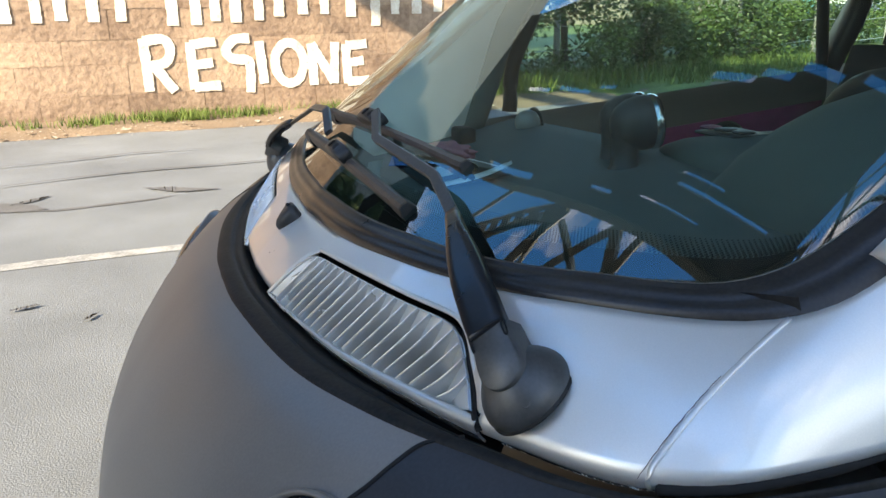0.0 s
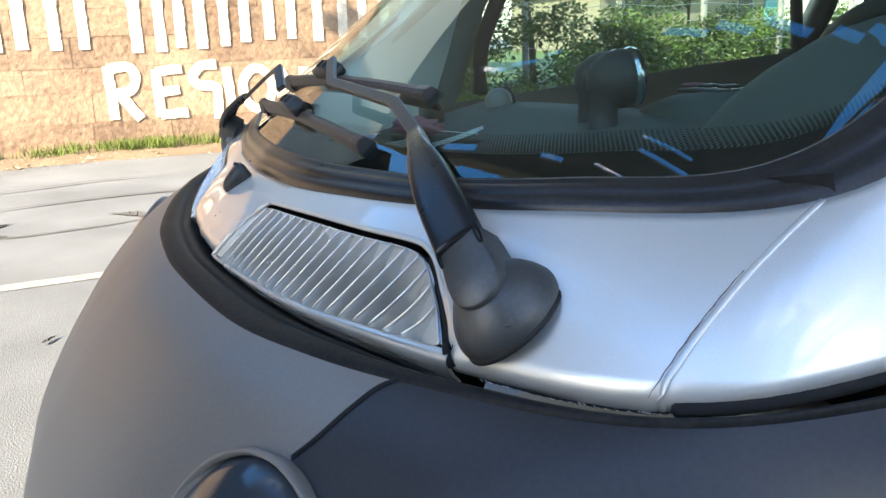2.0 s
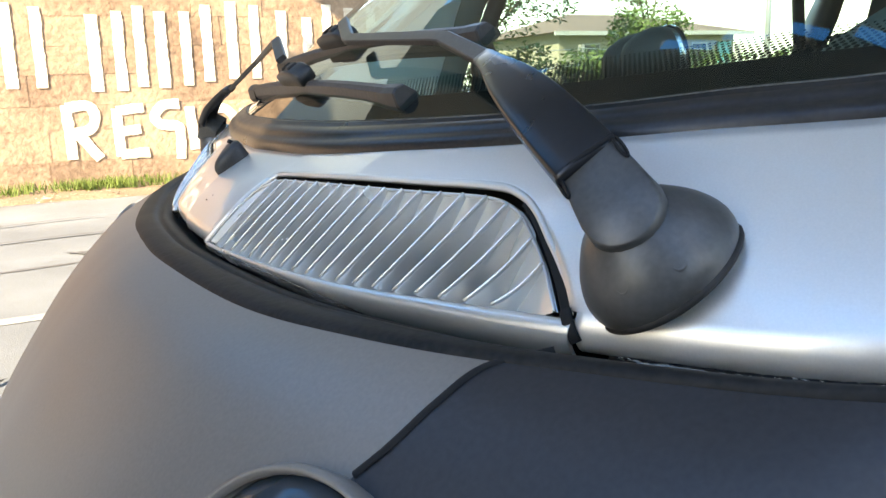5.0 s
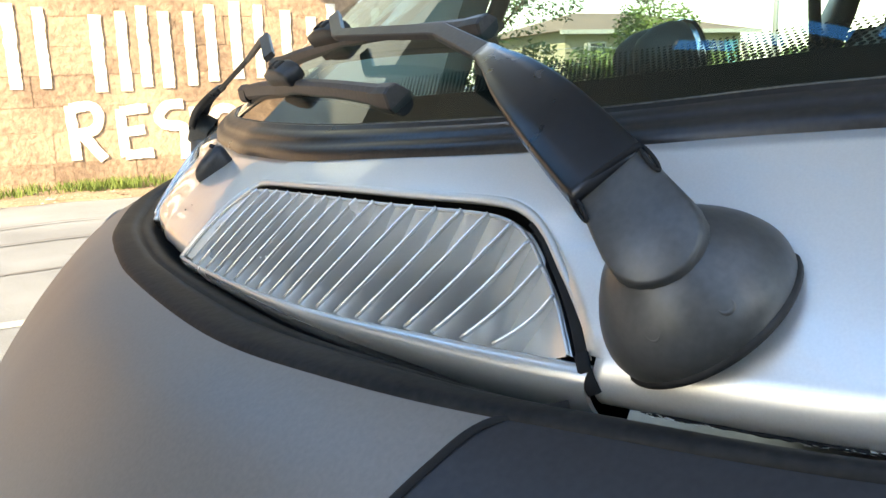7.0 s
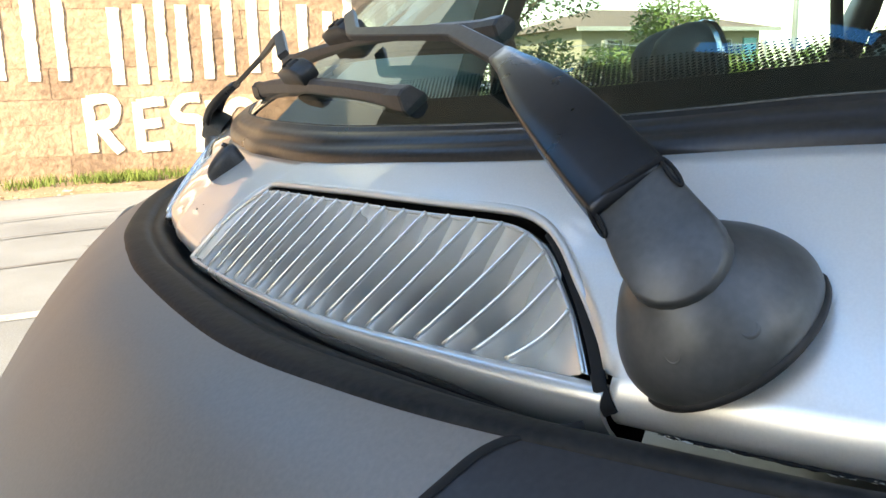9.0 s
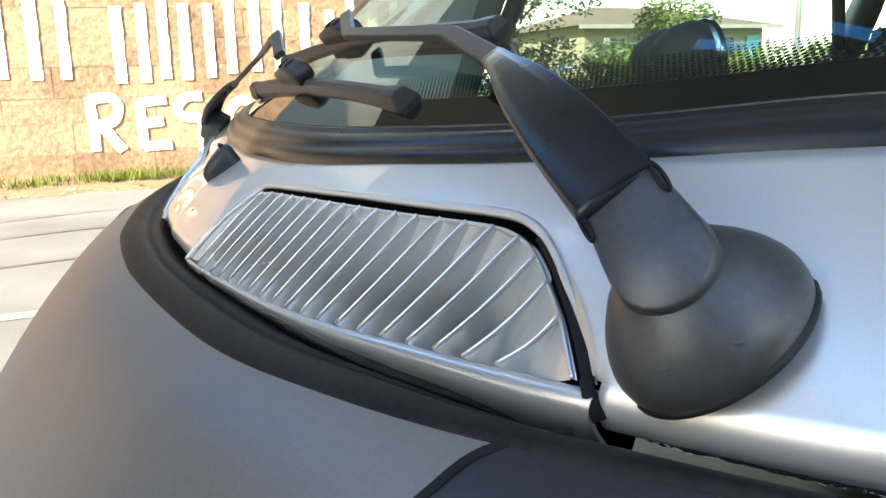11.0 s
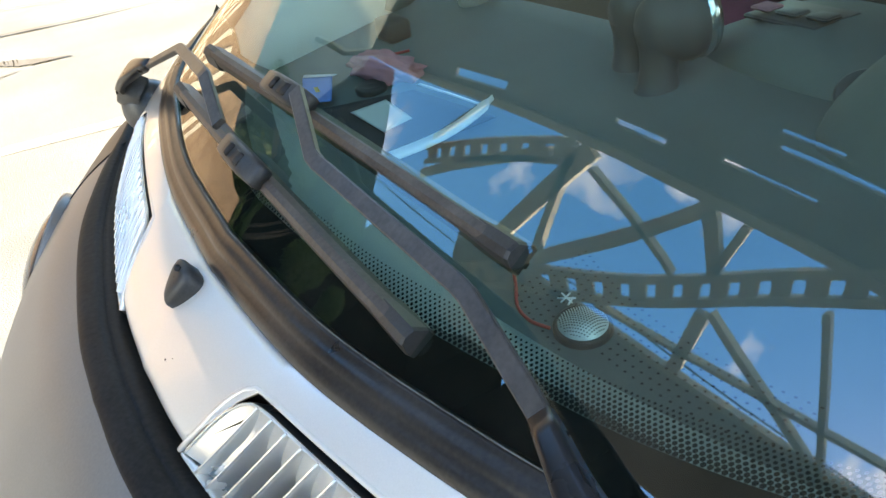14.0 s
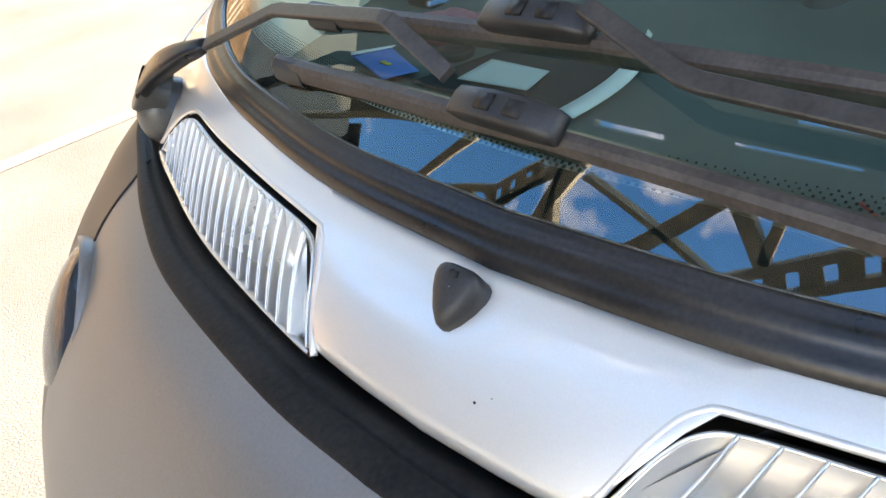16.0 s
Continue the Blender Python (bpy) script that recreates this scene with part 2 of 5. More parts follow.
def grid(rows, bm=None, skip=None, closed=False):
    """Quads through rows of equally many vectors. skip(i, j) leaves a quad out."""
    bm = bm or bmesh.new()
    vs = [[bm.verts.new(v) for v in r] for r in rows]
    for i in range(len(vs) - 1):
        m = len(vs[0])
        for j in range(m if closed else m - 1):
            if skip and skip(i, j):
                continue
            k = (j + 1) % m
            try:
                bm.faces.new((vs[i][j], vs[i + 1][j], vs[i + 1][k], vs[i][k]))
            except ValueError:
                pass
    return bm


def tidy(bm):
    loose = [v for v in bm.verts if not v.link_faces]
    bmesh.ops.delete(bm, geom=loose, context="VERTS")
    bmesh.ops.recalc_face_normals(bm, faces=bm.faces)
    return bm


def thicken(bm, d):
    bmesh.ops.recalc_face_normals(bm, faces=bm.faces)
    bmesh.ops.solidify(bm, geom=bm.faces[:], thickness=d)
    return bm


def box(lo, hi, bevel=0.0, bm=None, segments=2):
    own = bm or bmesh.new()
    c = [(a + b) / 2 for a, b in zip(lo, hi)]
    s = [b - a for a, b in zip(lo, hi)]
    made = bmesh.ops.create_cube(own, size=1, matrix=Matrix.Translation(c) @ Matrix.Diagonal((*s, 1)))
    if bevel:
        edges = {e for v in made["verts"] for e in v.link_edges}
        bmesh.ops.bevel(own, geom=list(edges), offset=bevel, segments=segments, profile=0.5, affect="EDGES")
    return own


def sweep(path, profile, bm=None, up=(0, 0, 1), cap=True, scale=None):
    """A closed profile (pairs: across, up) carried along a path of vectors; scale(i) gives (across, up) factors."""
    bm = bm or bmesh.new()
    path = [Vector(p) for p in path]
    rows = []
    for i, p in enumerate(path):
        t = (path[min(i + 1, len(path) - 1)] - path[max(i - 1, 0)]).normalized()
        side = t.cross(Vector(up)).normalized()
        u = side.cross(t).normalized()
        a, b = scale(i) if scale else (1, 1)
        rows.append([p + side * x * a + u * y * b for x, y in profile])
    grid(rows, bm, closed=True)
    if cap:
        bm.verts.ensure_lookup_table()
        n = len(profile)
        k = len(bm.verts) - n * len(rows)
        bm.faces.new([bm.verts[k + i] for i in range(n)])
        bm.faces.new([bm.verts[len(bm.verts) - 1 - i] for i in range(n)])
    bmesh.ops.recalc_face_normals(bm, faces=bm.faces)
    return bm


def ring(n, rx, ry=None, power=2.0):
    ry = rx if ry is None else ry
    out = []
    for i in range(n):
        a = 2 * math.pi * i / n
        c, s = math.cos(a), math.sin(a)
        out.append((math.copysign(abs(c) ** (2 / power), c) * rx, math.copysign(abs(s) ** (2 / power), s) * ry))
    return out


def tube(path, r, n=8, bm=None):
    return sweep(path, ring(n, r), bm, up=(0.13, 0.21, 0.97))


def lathe(profile, m, n=32, bm=None):
    """Turn (radius, height) pairs about the local z axis, placed by m."""
    bm = bm or bmesh.new()
    rows = [[m @ Vector((r * math.cos(2 * math.pi * i / n), r * math.sin(2 * math.pi * i / n), h)) for i in range(n)] for r, h in profile]
    grid(rows, bm, closed=True)
    bmesh.ops.remove_doubles(bm, verts=bm.verts, dist=1e-6)
    bmesh.ops.recalc_face_normals(bm, faces=bm.faces)
    return bm


def aim(place, axis, spin=0.0):
    """A pose at place whose z axis points along axis."""
    return Matrix.Translation(place) @ Vector(axis).to_track_quat("Z", "Y").to_matrix().to_4x4() @ Matrix.Rotation(spin, 4, "Z")


# ground, road and far side
WALL_Y, WALL_X0, WALL_X1, WALL_H = 9.2, -9.5, 4.3, 3.1
bm = grid([[Vector((x, y, 0)) for x in (-900, -60, -12, -6, 0, 6, 12, 60, 900)] for y in (-900, -60, -6, 0, 4, 8.55, 12, 60, 900)])
ground = link("road", tidy(bm), ASPHALT, label="worn grey asphalt road with cracks", tags=dict(category="road", kind="structure"))

bm = bmesh.new()
rng = random.Random(3)
ys = [3.50 + 0.012 * math.sin(i * 1.7) for i in range(60)]
grid([[Vector((-14 + i * 0.45, ys[i] - 0.065 + rng.uniform(-0.008, 0.008), 0.004)) for i in range(60)],
      [Vector((-14 + i * 0.45, ys[i] + 0.065 + rng.uniform(-0.008, 0.008), 0.004)) for i in range(60)]], bm)
link("road_marking", tidy(bm), LINE, label="worn white painted edge line on the asphalt", tags=dict(category="road marking", kind="structure"))

# tar-filled cracks and patches
def crack(points, w, seed):
    r = random.Random(seed)
    path = catmull([(x, y, 0.003 + 0.002 * seed) for x, y in points], 40)
    rows = [[], []]
    for i, p in enumerate(path):
        k = w * (0.7 + 0.5 * r.random()) * math.sin(math.pi * (i + 0.5) / 41)
        rows[0].append(p + Vector((0, -k, 0))); rows[1].append(p + Vector((min(w, .03) * r.uniform(-.5, .5), k, 0)))
    return link("road_crack", tidy(grid(rows)), TAR, label="dark tar-filled crack in the asphalt", tags=dict(category="crack", kind="structure"))

crack([(-1.3, 4.95), (-0.8, 4.84), (-0.65, 4.80), (-0.3, 4.84), (-0.04, 4.87), (0.15, 4.95)], 0.03, 1)
crack([(-2.6, 5.0), (-1.6, 5.1), (-1.0, 5.02), (-0.72, 4.86)], 0.17, 2)
crack([(-1.0, 5.08), (-0.85, 5.2), (-0.74, 5.3)], 0.05, 3)
crack([(-0.10, 5.29), (0.08, 5.16), (0.2, 5.08), (0.45, 5.0)], 0.085, 4)
crack([(-0.70, 2.74), (-0.62, 2.76), (-0.56, 2.78)], 0.02, 5)
crack([(-0.37, 2.48), (-0.34, 2.51), (-0.31, 2.55)], 0.02, 6)
crack([(-1.6, 5.7), (-0.55, 5.96), (0.0, 6.03), (0.7, 6.01), (1.4, 6.1)], 0.025, 7)
crack([(-1.8, 6.7), (-0.78, 6.84), (-0.05, 7.0), (0.8, 6.9)], 0.02, 8)

# verge along the wall
rng = random.Random(5)
bm = bmesh.new()
rows = []
for j, (y, z) in enumerate(((8.5, 0.002), (8.62, 0.03), (8.8, 0.05), (9.0, 0.08), (9.25, 0.10))):
    rows.append([Vector((-10 + i * 0.25, y + (rng.uniform(-.07, .07) if j < 4 else 0), z + (rng.uniform(-.012, .02) if j else 0))) for i in range(140)])
grid(rows, bm)
link("verge", tidy(bm), SOIL, label="narrow earth verge with litter at the foot of the wall", tags=dict(category="verge", kind="structure"))

# dry leaves, grit and scraps on the verge and the road's edge
rng = random.Random(12)
bm = bmesh.new()
for i in range(900):
    c = Vector((rng.uniform(-8, 4.4), 8.62 + rng.gauss(0, .16), 0))
    c.z = .012 if c.y < 8.52 else .012 + .05 * min(1, (c.y - 8.5) / .4) + rng.uniform(.0, .02)
    r0 = rng.uniform(.006, .022) if rng.random() < .93 else rng.uniform(.03, .05)
    turn = rng.uniform(0, 6.28)
    bm.faces.new([bm.verts.new(c + Vector((r0 * k * math.cos(turn + a), r0 * k * .8 * math.sin(turn + a), rng.uniform(0, .6) * r0))) for a, k in ((0, 1), (1.3, .6), (2.5, 1), (3.7, .7), (5.1, .9))])
link("leaf_litter", bm, LITTER, label="dry leaves and pale grit along the verge", smooth=False, tags=dict(category="litter", kind="stuff"))

# ground rising beyond the road past the wall's end
bm = bmesh.new()
grid([[Vector((4.0 + i * 1.2, y + 0.1 * math.sin(i * 1.3), z + 0.05 * math.sin(i * 2.1 + y))) for i in range(40)] for y, z in ((8.6, 0.004), (9.2, 0.12), (10.5, 0.25), (13, 0.4), (22, 0.45), (60, 0.4))], bm)
link("bank", tidy(bm), GRASS, label="grassy bank beside the road behind the wire fence", tags=dict(category="grass bank", kind="structure"))


def blades(bm, x, y, z, n, h, spread, r):
    for _ in range(n):
        a, l = r.uniform(0, 6.283), h * r.uniform(0.5, 1.25)
        b = Vector((x + r.gauss(0, spread), y + r.gauss(0, spread * 0.5), z))
        side = Vector((math.cos(a), math.sin(a), 0)) * 0.006 * (0.6 + l * 4)
        lean = Vector((r.uniform(-.5, .5), r.uniform(-.5, .5), 1)) * l
        q = [bm.verts.new(v) for v in (b - side, b + side, b + lean * 0.6 + side * 0.6, b + lean)]
        bm.faces.new(q)


rng = random.Random(8)
bm = bmesh.new()
for i in range(520):
    x = rng.uniform(-9, 4.4)
    dense = 0.5 + 0.5 * math.sin(x * 2.3 + 1.0) + 0.3 * math.sin(x * 5.1)
    if rng.random() > 0.25 + dense * 0.6:
        continue
    blades(bm, x, 9.02 + rng.uniform(-.14, .12), 0.06, 22, 0.13, 0.07, rng)
link("grass_tufts", bm, GRASS, label="sparse green grass tufts along the wall foot", smooth=False, tags=dict(category="grass", kind="stuff"))
rng = random.Random(9)
bm = bmesh.new()
for i in range(900):
    blades(bm, rng.uniform(4.3, 22), rng.uniform(9.0, 11.5), 0.12, 12, 0.28, 0.15, rng)
link("bank_grass", bm, GRASS, label="long green grass on the bank", smooth=False, tags=dict(category="grass", kind="stuff"))

# steel canopy over the parking place: sheet roof with an open lattice along its edge
ROOF_Z, EDGE_X = 6.0, -1.86
canopy = thing("canopy", "steel canopy with sheet roof and open lattice girders along its edge", "canopy", (3.0, -7.0, 0.0))


def holed(x0, x1, y0, y1, z0, z1, holes):
    """A slab with rectangular slits left open."""
    xs = sorted({x0, x1, *[h[0] for h in holes], *[h[1] for h in holes]})
    ys = sorted({y0, y1, *[h[2] for h in holes], *[h[3] for h in holes]})
    bm = bmesh.new()
    for a, b in zip(xs, xs[1:]):
        for c, d in zip(ys, ys[1:]):
            x, y = (a + b) / 2, (c + d) / 2
            if not any(h[0] < x < h[1] and h[2] < y < h[3] for h in holes):
                box((a, c, z0), (b, d, z1), bm=bm)
    return bm


SLITS = [(-1.525, -1.475, .6, 1.8), (-1.09, -1.04, .62, 1.38), (-1.23, -1.17, -.3, 1.3), (-1.72, -1.58, 4.9, 6.4), (-1.62, -1.54, 2.4, 3.0), (-.30, -.22, 5.8, 6.5), (-.22, -.15, 4.9, 5.7), (-.13, -.07, 4.3, 4.8),
         (-1.45, 3.4, -8.5, -1.75), (.04, .14, 1.6, 2.4), (.14, .24, 1.05, 1.6), (.28, .38, .5, 1.05), (.38, .48, -.15, .32), (.50, .60, -1.0, -.15)]
rel(canopy, link("roof_wing", box((EDGE_X, 6.6, ROOF_Z), (1.7, 9.0, ROOF_Z + .08)), ROOF_SHEET, smooth=False, label="dark sheet roof"))
rel(canopy, link("roof", holed(EDGE_X, 9.0, -9.0, 6.6, ROOF_Z, ROOF_Z + .08, SLITS), ROOF_SHEET, smooth=False, label="dark sheet roof with open slits"))


def bar(p, q, w, h=.10, name="brace", z=ROOF_Z):
    a, b = Vector((*p, z)), Vector((*q, z))
    return rel(canopy, link(name, sweep([a, b], [(-w / 2, -h / 2), (w / 2, -h / 2), (w / 2, h / 2), (-w / 2, h / 2)]), STEEL, smooth=False))


def ladder_beam(p, q, w, n, name):
    """Two flanges with batten plates between, so that square holes stay open."""
    a, b = Vector((*p, ROOF_Z)), Vector((*q, ROOF_Z))
    t = (b - a).normalized()
    s = Vector((-t.y, t.x, 0)) * w / 2
    for k in (-1, 1):
        rel(canopy, link(name, sweep([a + s * k, b + s * k], [(-w * .17, -.05), (w * .17, -.05), (w * .17, .05), (-w * .17, .05)]), STEEL, smooth=False))
    for i in range(n):
        c = a.lerp(b, (i + .5) / n)
        l = (b - a).length / n * .31
        rel(canopy, link("batten", sweep([c - t * l, c + t * l], [(-w * .34, -.02), (w * .34, -.02), (w * .34, .02), (-w * .34, .02)]), STEEL, smooth=False))


# added occluder, out of view: blocks the sky mirrored low in the windscreen
rel(canopy, link("roof_outer", box((-5.4, -4.0, ROOF_Z + .03), (-3.80, 4.9, ROOF_Z + .09)), ROOF_SHEET, smooth=False, label="unseen dark outer sheet added to block sky from the windscreen reflection"))
bar((EDGE_X, -9), (EDGE_X, 13.0), .10, .14, "edge_beam")
ladder_beam((-4.55, 4.85), (-.9, -2.43), .27, 22, "chord")
ladder_beam((-3.02, 6.45), (-2.05, 3.3), .24, 8, "chord")
bar((-3.72, -4.0), (-3.78, 3.4), .07, name="rail")
bar((-3.20, -3.0), (-3.58, 2.5), .045, name="rail")
bar((-4.05, 3.97), (-1.90, 1.62), .17)
bar((-3.60, 4.10), (-1.95, 3.12), .24)
bar((-3.42, 3.42), (-2.0, 3.34), .10)
bar((-2.15, 3.05), (-2.75, 1.72), .06)
bar((-1.98, 1.64), (-2.52, 1.20), .17)
bar((-1.95, 1.14), (-2.50, 1.22), .12)
bar((-2.95, 1.07), (-3.70, 1.04), .22)
bar((-2.90, .98), (-3.74, -1.18), .08)
bar((-2.30, -.2), (-3.74, -1.30), .08)
bar((-3.34, 6.4), (-2.20, 3.66), .16)
bar((-2.7, 6.35), (-1.9, 5.2), .10)
# open bay of the canopy behind the car: chords and crossed braces under the sky
for x in (-.25, .95, 2.15):
    bar((x, -8.5), (x, -1.75), .12)
for y in (-7.2, -5.9, -4.6, -3.3):
    bar((-1.45, y), (3.4, y), .09)
for k, y in enumerate((-7.2, -5.9, -4.6, -3.3)):
    bar((-1.45, y), (-.25, y + 1.3), .07)
    bar((.95, y), (-.25, y + 1.3), .07)
    bar((.95, y), (2.15, y + 1.3), .07)
for x, y in ((-1.6, -7.5), (7.5, -7.5)):
    rel(canopy, link("post", box((x - .11, y - .11, 0), (x + .11, y + .11, ROOF_Z)), STEEL, smooth=False))
# thin overhead wires
for x in (-5.2, -5.9, -6.6):
    link("overhead_wire", tube([Vector((x, -30, 7.6)), Vector((x + .6, 0, 7.2)), Vector((x + 1.4, 40, 7.7))], .012, 5), BLACK, label="thin black overhead wire", tags=dict(category="wire"))

# unseen blocks, added beside and behind; the tall one keeps sun off the car
link("building_side", box((-9.2, -17.0, 0), (-5.6, -3.4, 9.4)), BLOCKER_BROWN, label="unseen tall brown block added to keep the sun off the car", smooth=False, tags=dict(category="building", kind="structure"))
# these five are unseen, added only for what the windscreen mirrors
link("building_far", box((-11.3, 13.2, 0), (-3.4, 17.0, 9.0)), BLOCKER_DARK, label="unseen dark block added behind the trees to darken reflections", smooth=False, tags=dict(category="building", kind="structure"))
link("building_pale", box((-3.38, 13.2, 0), (3.9, 17.0, 8.4)), BLOCKER_PALE, label="unseen pale grey-green block added behind the stone wall for pale reflections", smooth=False, tags=dict(category="building", kind="structure"))
link("building_tall", box((-42.0, 12.8, 0), (-17.0, 19.0, 18.0)), BLOCKER_DARK, label="unseen tall dark block added behind the stone wall to darken reflections", smooth=False, tags=dict(category="building", kind="structure"))
link("building_corner", box((-30.0, 3.2, 0), (-20.0, 12.7, 21.0)), BLOCKER_DARK, label="unseen tall dark corner block added to darken reflections", smooth=False, tags=dict(category="building", kind="structure"))
link("building_middle", box((-16.99, 12.9, 0), (-11.31, 18.0, 12.6)), BLOCKER_DARK, label="unseen dark block added between two others to darken reflections", smooth=False, tags=dict(category="building", kind="structure"))
# low unseen wall, added to hold back light from behind the car
link("wall_back", box((-5.0, -8.9, 0), (9.0, -8.5, 2.6)), BLOCKER_BROWN, label="unseen low brown wall added behind the parking place to shape reflections", smooth=False, tags=dict(category="wall", kind="structure"))

# the small parked car: front panel, screen, nose
car = thing("car", "small two-seat city car with silver front panel and matte black bumper", "car")
NS = 56     # columns on each half


def half(points):
    """Control points (sideways, back, up) of one half, mirrored into one smooth line from near side (-y) to far side."""
    c = catmull([(x, y, z) for y, x, z in points], NS)
    return [Vector((v.x, -v.y, v.z)) for v in reversed(c[1:])] + c


LIP = [(0, .106, .948), (.115, .112, .947), (.30, .142, .946), (.42, .175, .949), (.526, .212, .954), (.657, .280, .968), (.705, .40, .980), (.72, .62, .995)]
TOP = [(0, .186, 1.017), (.165, .195, 1.021), (.30, .219, 1.030), (.40, .247, 1.037), (.50, .291, 1.046), (.63, .388, 1.062), (.656, .49, 1.110), (.660, .66, 1.228)]
GLS = [(0, .209, 1.044), (.165, .219, 1.045), (.30, .244, 1.049), (.40, .271, 1.054), (.495, .317, 1.063), (.597, .392, 1.078), (.622, .49, 1.132), (.626, .66, 1.250)]
STR = [(0, .066, .938), (.115, .071, .937), (.30, .099, .937), (.42, .137, .942), (.526, .186, .949), (.657, .266, .962), (.712, .40, .972), (.735, .62, .985)]
lip, top, gls, strip = half(LIP), half(TOP), half(GLS), half(STR)


def lerp_points(points, y, k=None):
    y = abs(y)
    for a, b in zip(points, points[1:]):
        if a[0] <= y <= b[0]:
            t = (y - a[0]) / (b[0] - a[0])
            return [a[i] + (b[i] - a[i]) * t for i in range(len(a))]
    return list(points[-1])


OPENING = [(0.0, 0.0), (.108, 0.0), (.120, .22), (.133, .52), (.146, .70), (.170, .757), (.28, .765), (.364, .745), (.420, .718), (.4420, .672), (.4615, .575), (.4835, .41), (.5005, .26), (.5155, .10), (.525, 0.0), (2, 0.0)]
INSET = [(.1165, .02), (.127, .22), (.139, .46), (.152, .61), (.172, .668), (.22, .680), (.30, .676), (.39, .655), (.4255, .635), (.4435, .592), (.458, .520), (.472, .42), (.4865, .305), (.497, .20), (.5045, .12)]


OUTLINE = sorted((max(v.x, 0), max(v.y, 0)) for v in catmull([(p[0], p[1], 0) for p in OPENING[1:-1]], 160))
OUTLINE = [(0.0, 0.0)] + OUTLINE + [(2.0, 0.0)]


def opening(y):
    return lerp_points(OUTLINE, y)[1]


def on_cowl(col, v, out=0.0):
    """Point on the front panel at column col (a float), v from lip to top."""
    k = min(max(col, 0), len(lip) - 1.001)
    i, f = int(k), k - int(k)
    a, b = lip[i].lerp(lip[i + 1], f), top[i].lerp(top[i + 1], f)
    along = (lip[i + 1] - lip[i]).normalized()
    n = (b - a).cross(along).normalized()
    if n.z < 0:
        n = -n
    return a.lerp(b, v) + n * (0.007 * 4 * v * (1 - v) + out)


def col_at(y, v):
    """The column whose point at v has the sideways place y."""
    lo, hi = 0.0, len(lip) - 1.001
    for _ in range(40):
        m = (lo + hi) / 2
        if on_cowl(m, v).y < y:
            lo = m
        else:
            hi = m
    return lo


def on_roll(col, a, out=0.0):
    """Point on the panel's rolled lower lip at column col, a degrees round from the face."""
    p, q, e = on_cowl(col, 0.12), on_cowl(col, 0.17), on_cowl(col, 0.12, 0.01)
    d, n = (p - q).normalized(), (e - p).normalized()
    r = .0125 + out
    return p + d * r * math.sin(radians(a)) + n * (r * math.cos(radians(a)) - .0125)


# front panel with the two grille openings cut through
cols = [i * 0.25 for i in range(4 * (len(lip) - 1) + 1)]
LOW, HIGH = 10, 12
rows = [[] for _ in range(LOW + HIGH + 1)]
hole = []
for c in cols:
    vt = opening(on_cowl(c, 0.0).y)
    # the opening is given by the sideways place of its own edge
    for _ in range(3):
        vt = opening(on_cowl(c, vt).y)
    hole.append(vt > (0.12 if abs(on_cowl(c, 0.0).y) > .3 else 0.02))
    split = vt if hole[-1] else 0.125
    for j in range(LOW + 1):
        start = 0.0 if hole[-1] else 0.12
        rows[j].append(on_cowl(c, start + (split - start) * j / LOW))
    for j in range(1, HIGH + 1):
        rows[LOW + j].append(on_cowl(c, split + (1 - split) * j / HIGH))
bm = grid(rows, skip=lambda i, j: i < LOW and (hole[j] or hole[j + 1]))
# rolled lower lip, left out under the grilles
ROLL = 9
nose = [[] for _ in range(ROLL + 1)]
for c in cols:
    for j in range(ROLL + 1):
        nose[j].append(on_roll(c, 128 * j / ROLL))
grid(nose, bm, skip=lambda i, j: (hole[j] and hole[j + 1]) or ((hole[j] or hole[j + 1]) and abs(nose[0][j].y) > .3))
bmesh.ops.remove_doubles(bm, verts=bm.verts, dist=1e-5)
tidy(bm)
up = sum((f.normal for f in bm.faces), Vector())
if up.z < 0:
    bmesh.ops.reverse_faces(bm, faces=bm.faces)
bmesh.ops.solidify(bm, geom=bm.faces[:], thickness=0.003)
part("front_panel", bm, SILVER, car, "dusty silver metallic front panel")

# rolled flange round each opening
for s in (-1, 1):
    edge = [on_cowl(col_at(s * y, v), v, -0.0022) for y, v in OUTLINE[1:-1]]
    slim = [min(1.0, 3.0 * (v - .10)) if y > .45 else 1.0 for y, v in OUTLINE[1:-1] if y < .45 or v > .115]
    part("opening_rim", sweep(edge[:len(slim)], ring(10, 0.0030, 0.0028), scale=lambda i: (max(slim[i], .1), max(slim[i], .1))), SILVER, car, "rounded silver rim")
    # black strip painting the gap's shadow on down over the lip
    gap = [on_cowl(col_at(s * (y - .0030), v), v, -.0022) for y, v in OUTLINE[1:-1] if y > .44 and .13 < v < .62]
    gap += [on_roll(col_at(s * y, .12), a, .0012) for a, y in ((0, .5112), (20, .5134), (40, .5156), (60, .5176))]
    part("gap_gasket", sweep(gap, ring(10, .0031, .0012, 3), up=(-.6, 0, .8)), DARK, car, "black strip standing for the shadow in the gap beside the grille")

# joints between the panel and the wings: a raised silver welt with a dark, broken crack beside it
CRACK = material("rusty_crack", (0.14, 0.09, 0.065), 0.9, 0.0, 0.5, 60, 300)
rng = random.Random(41)
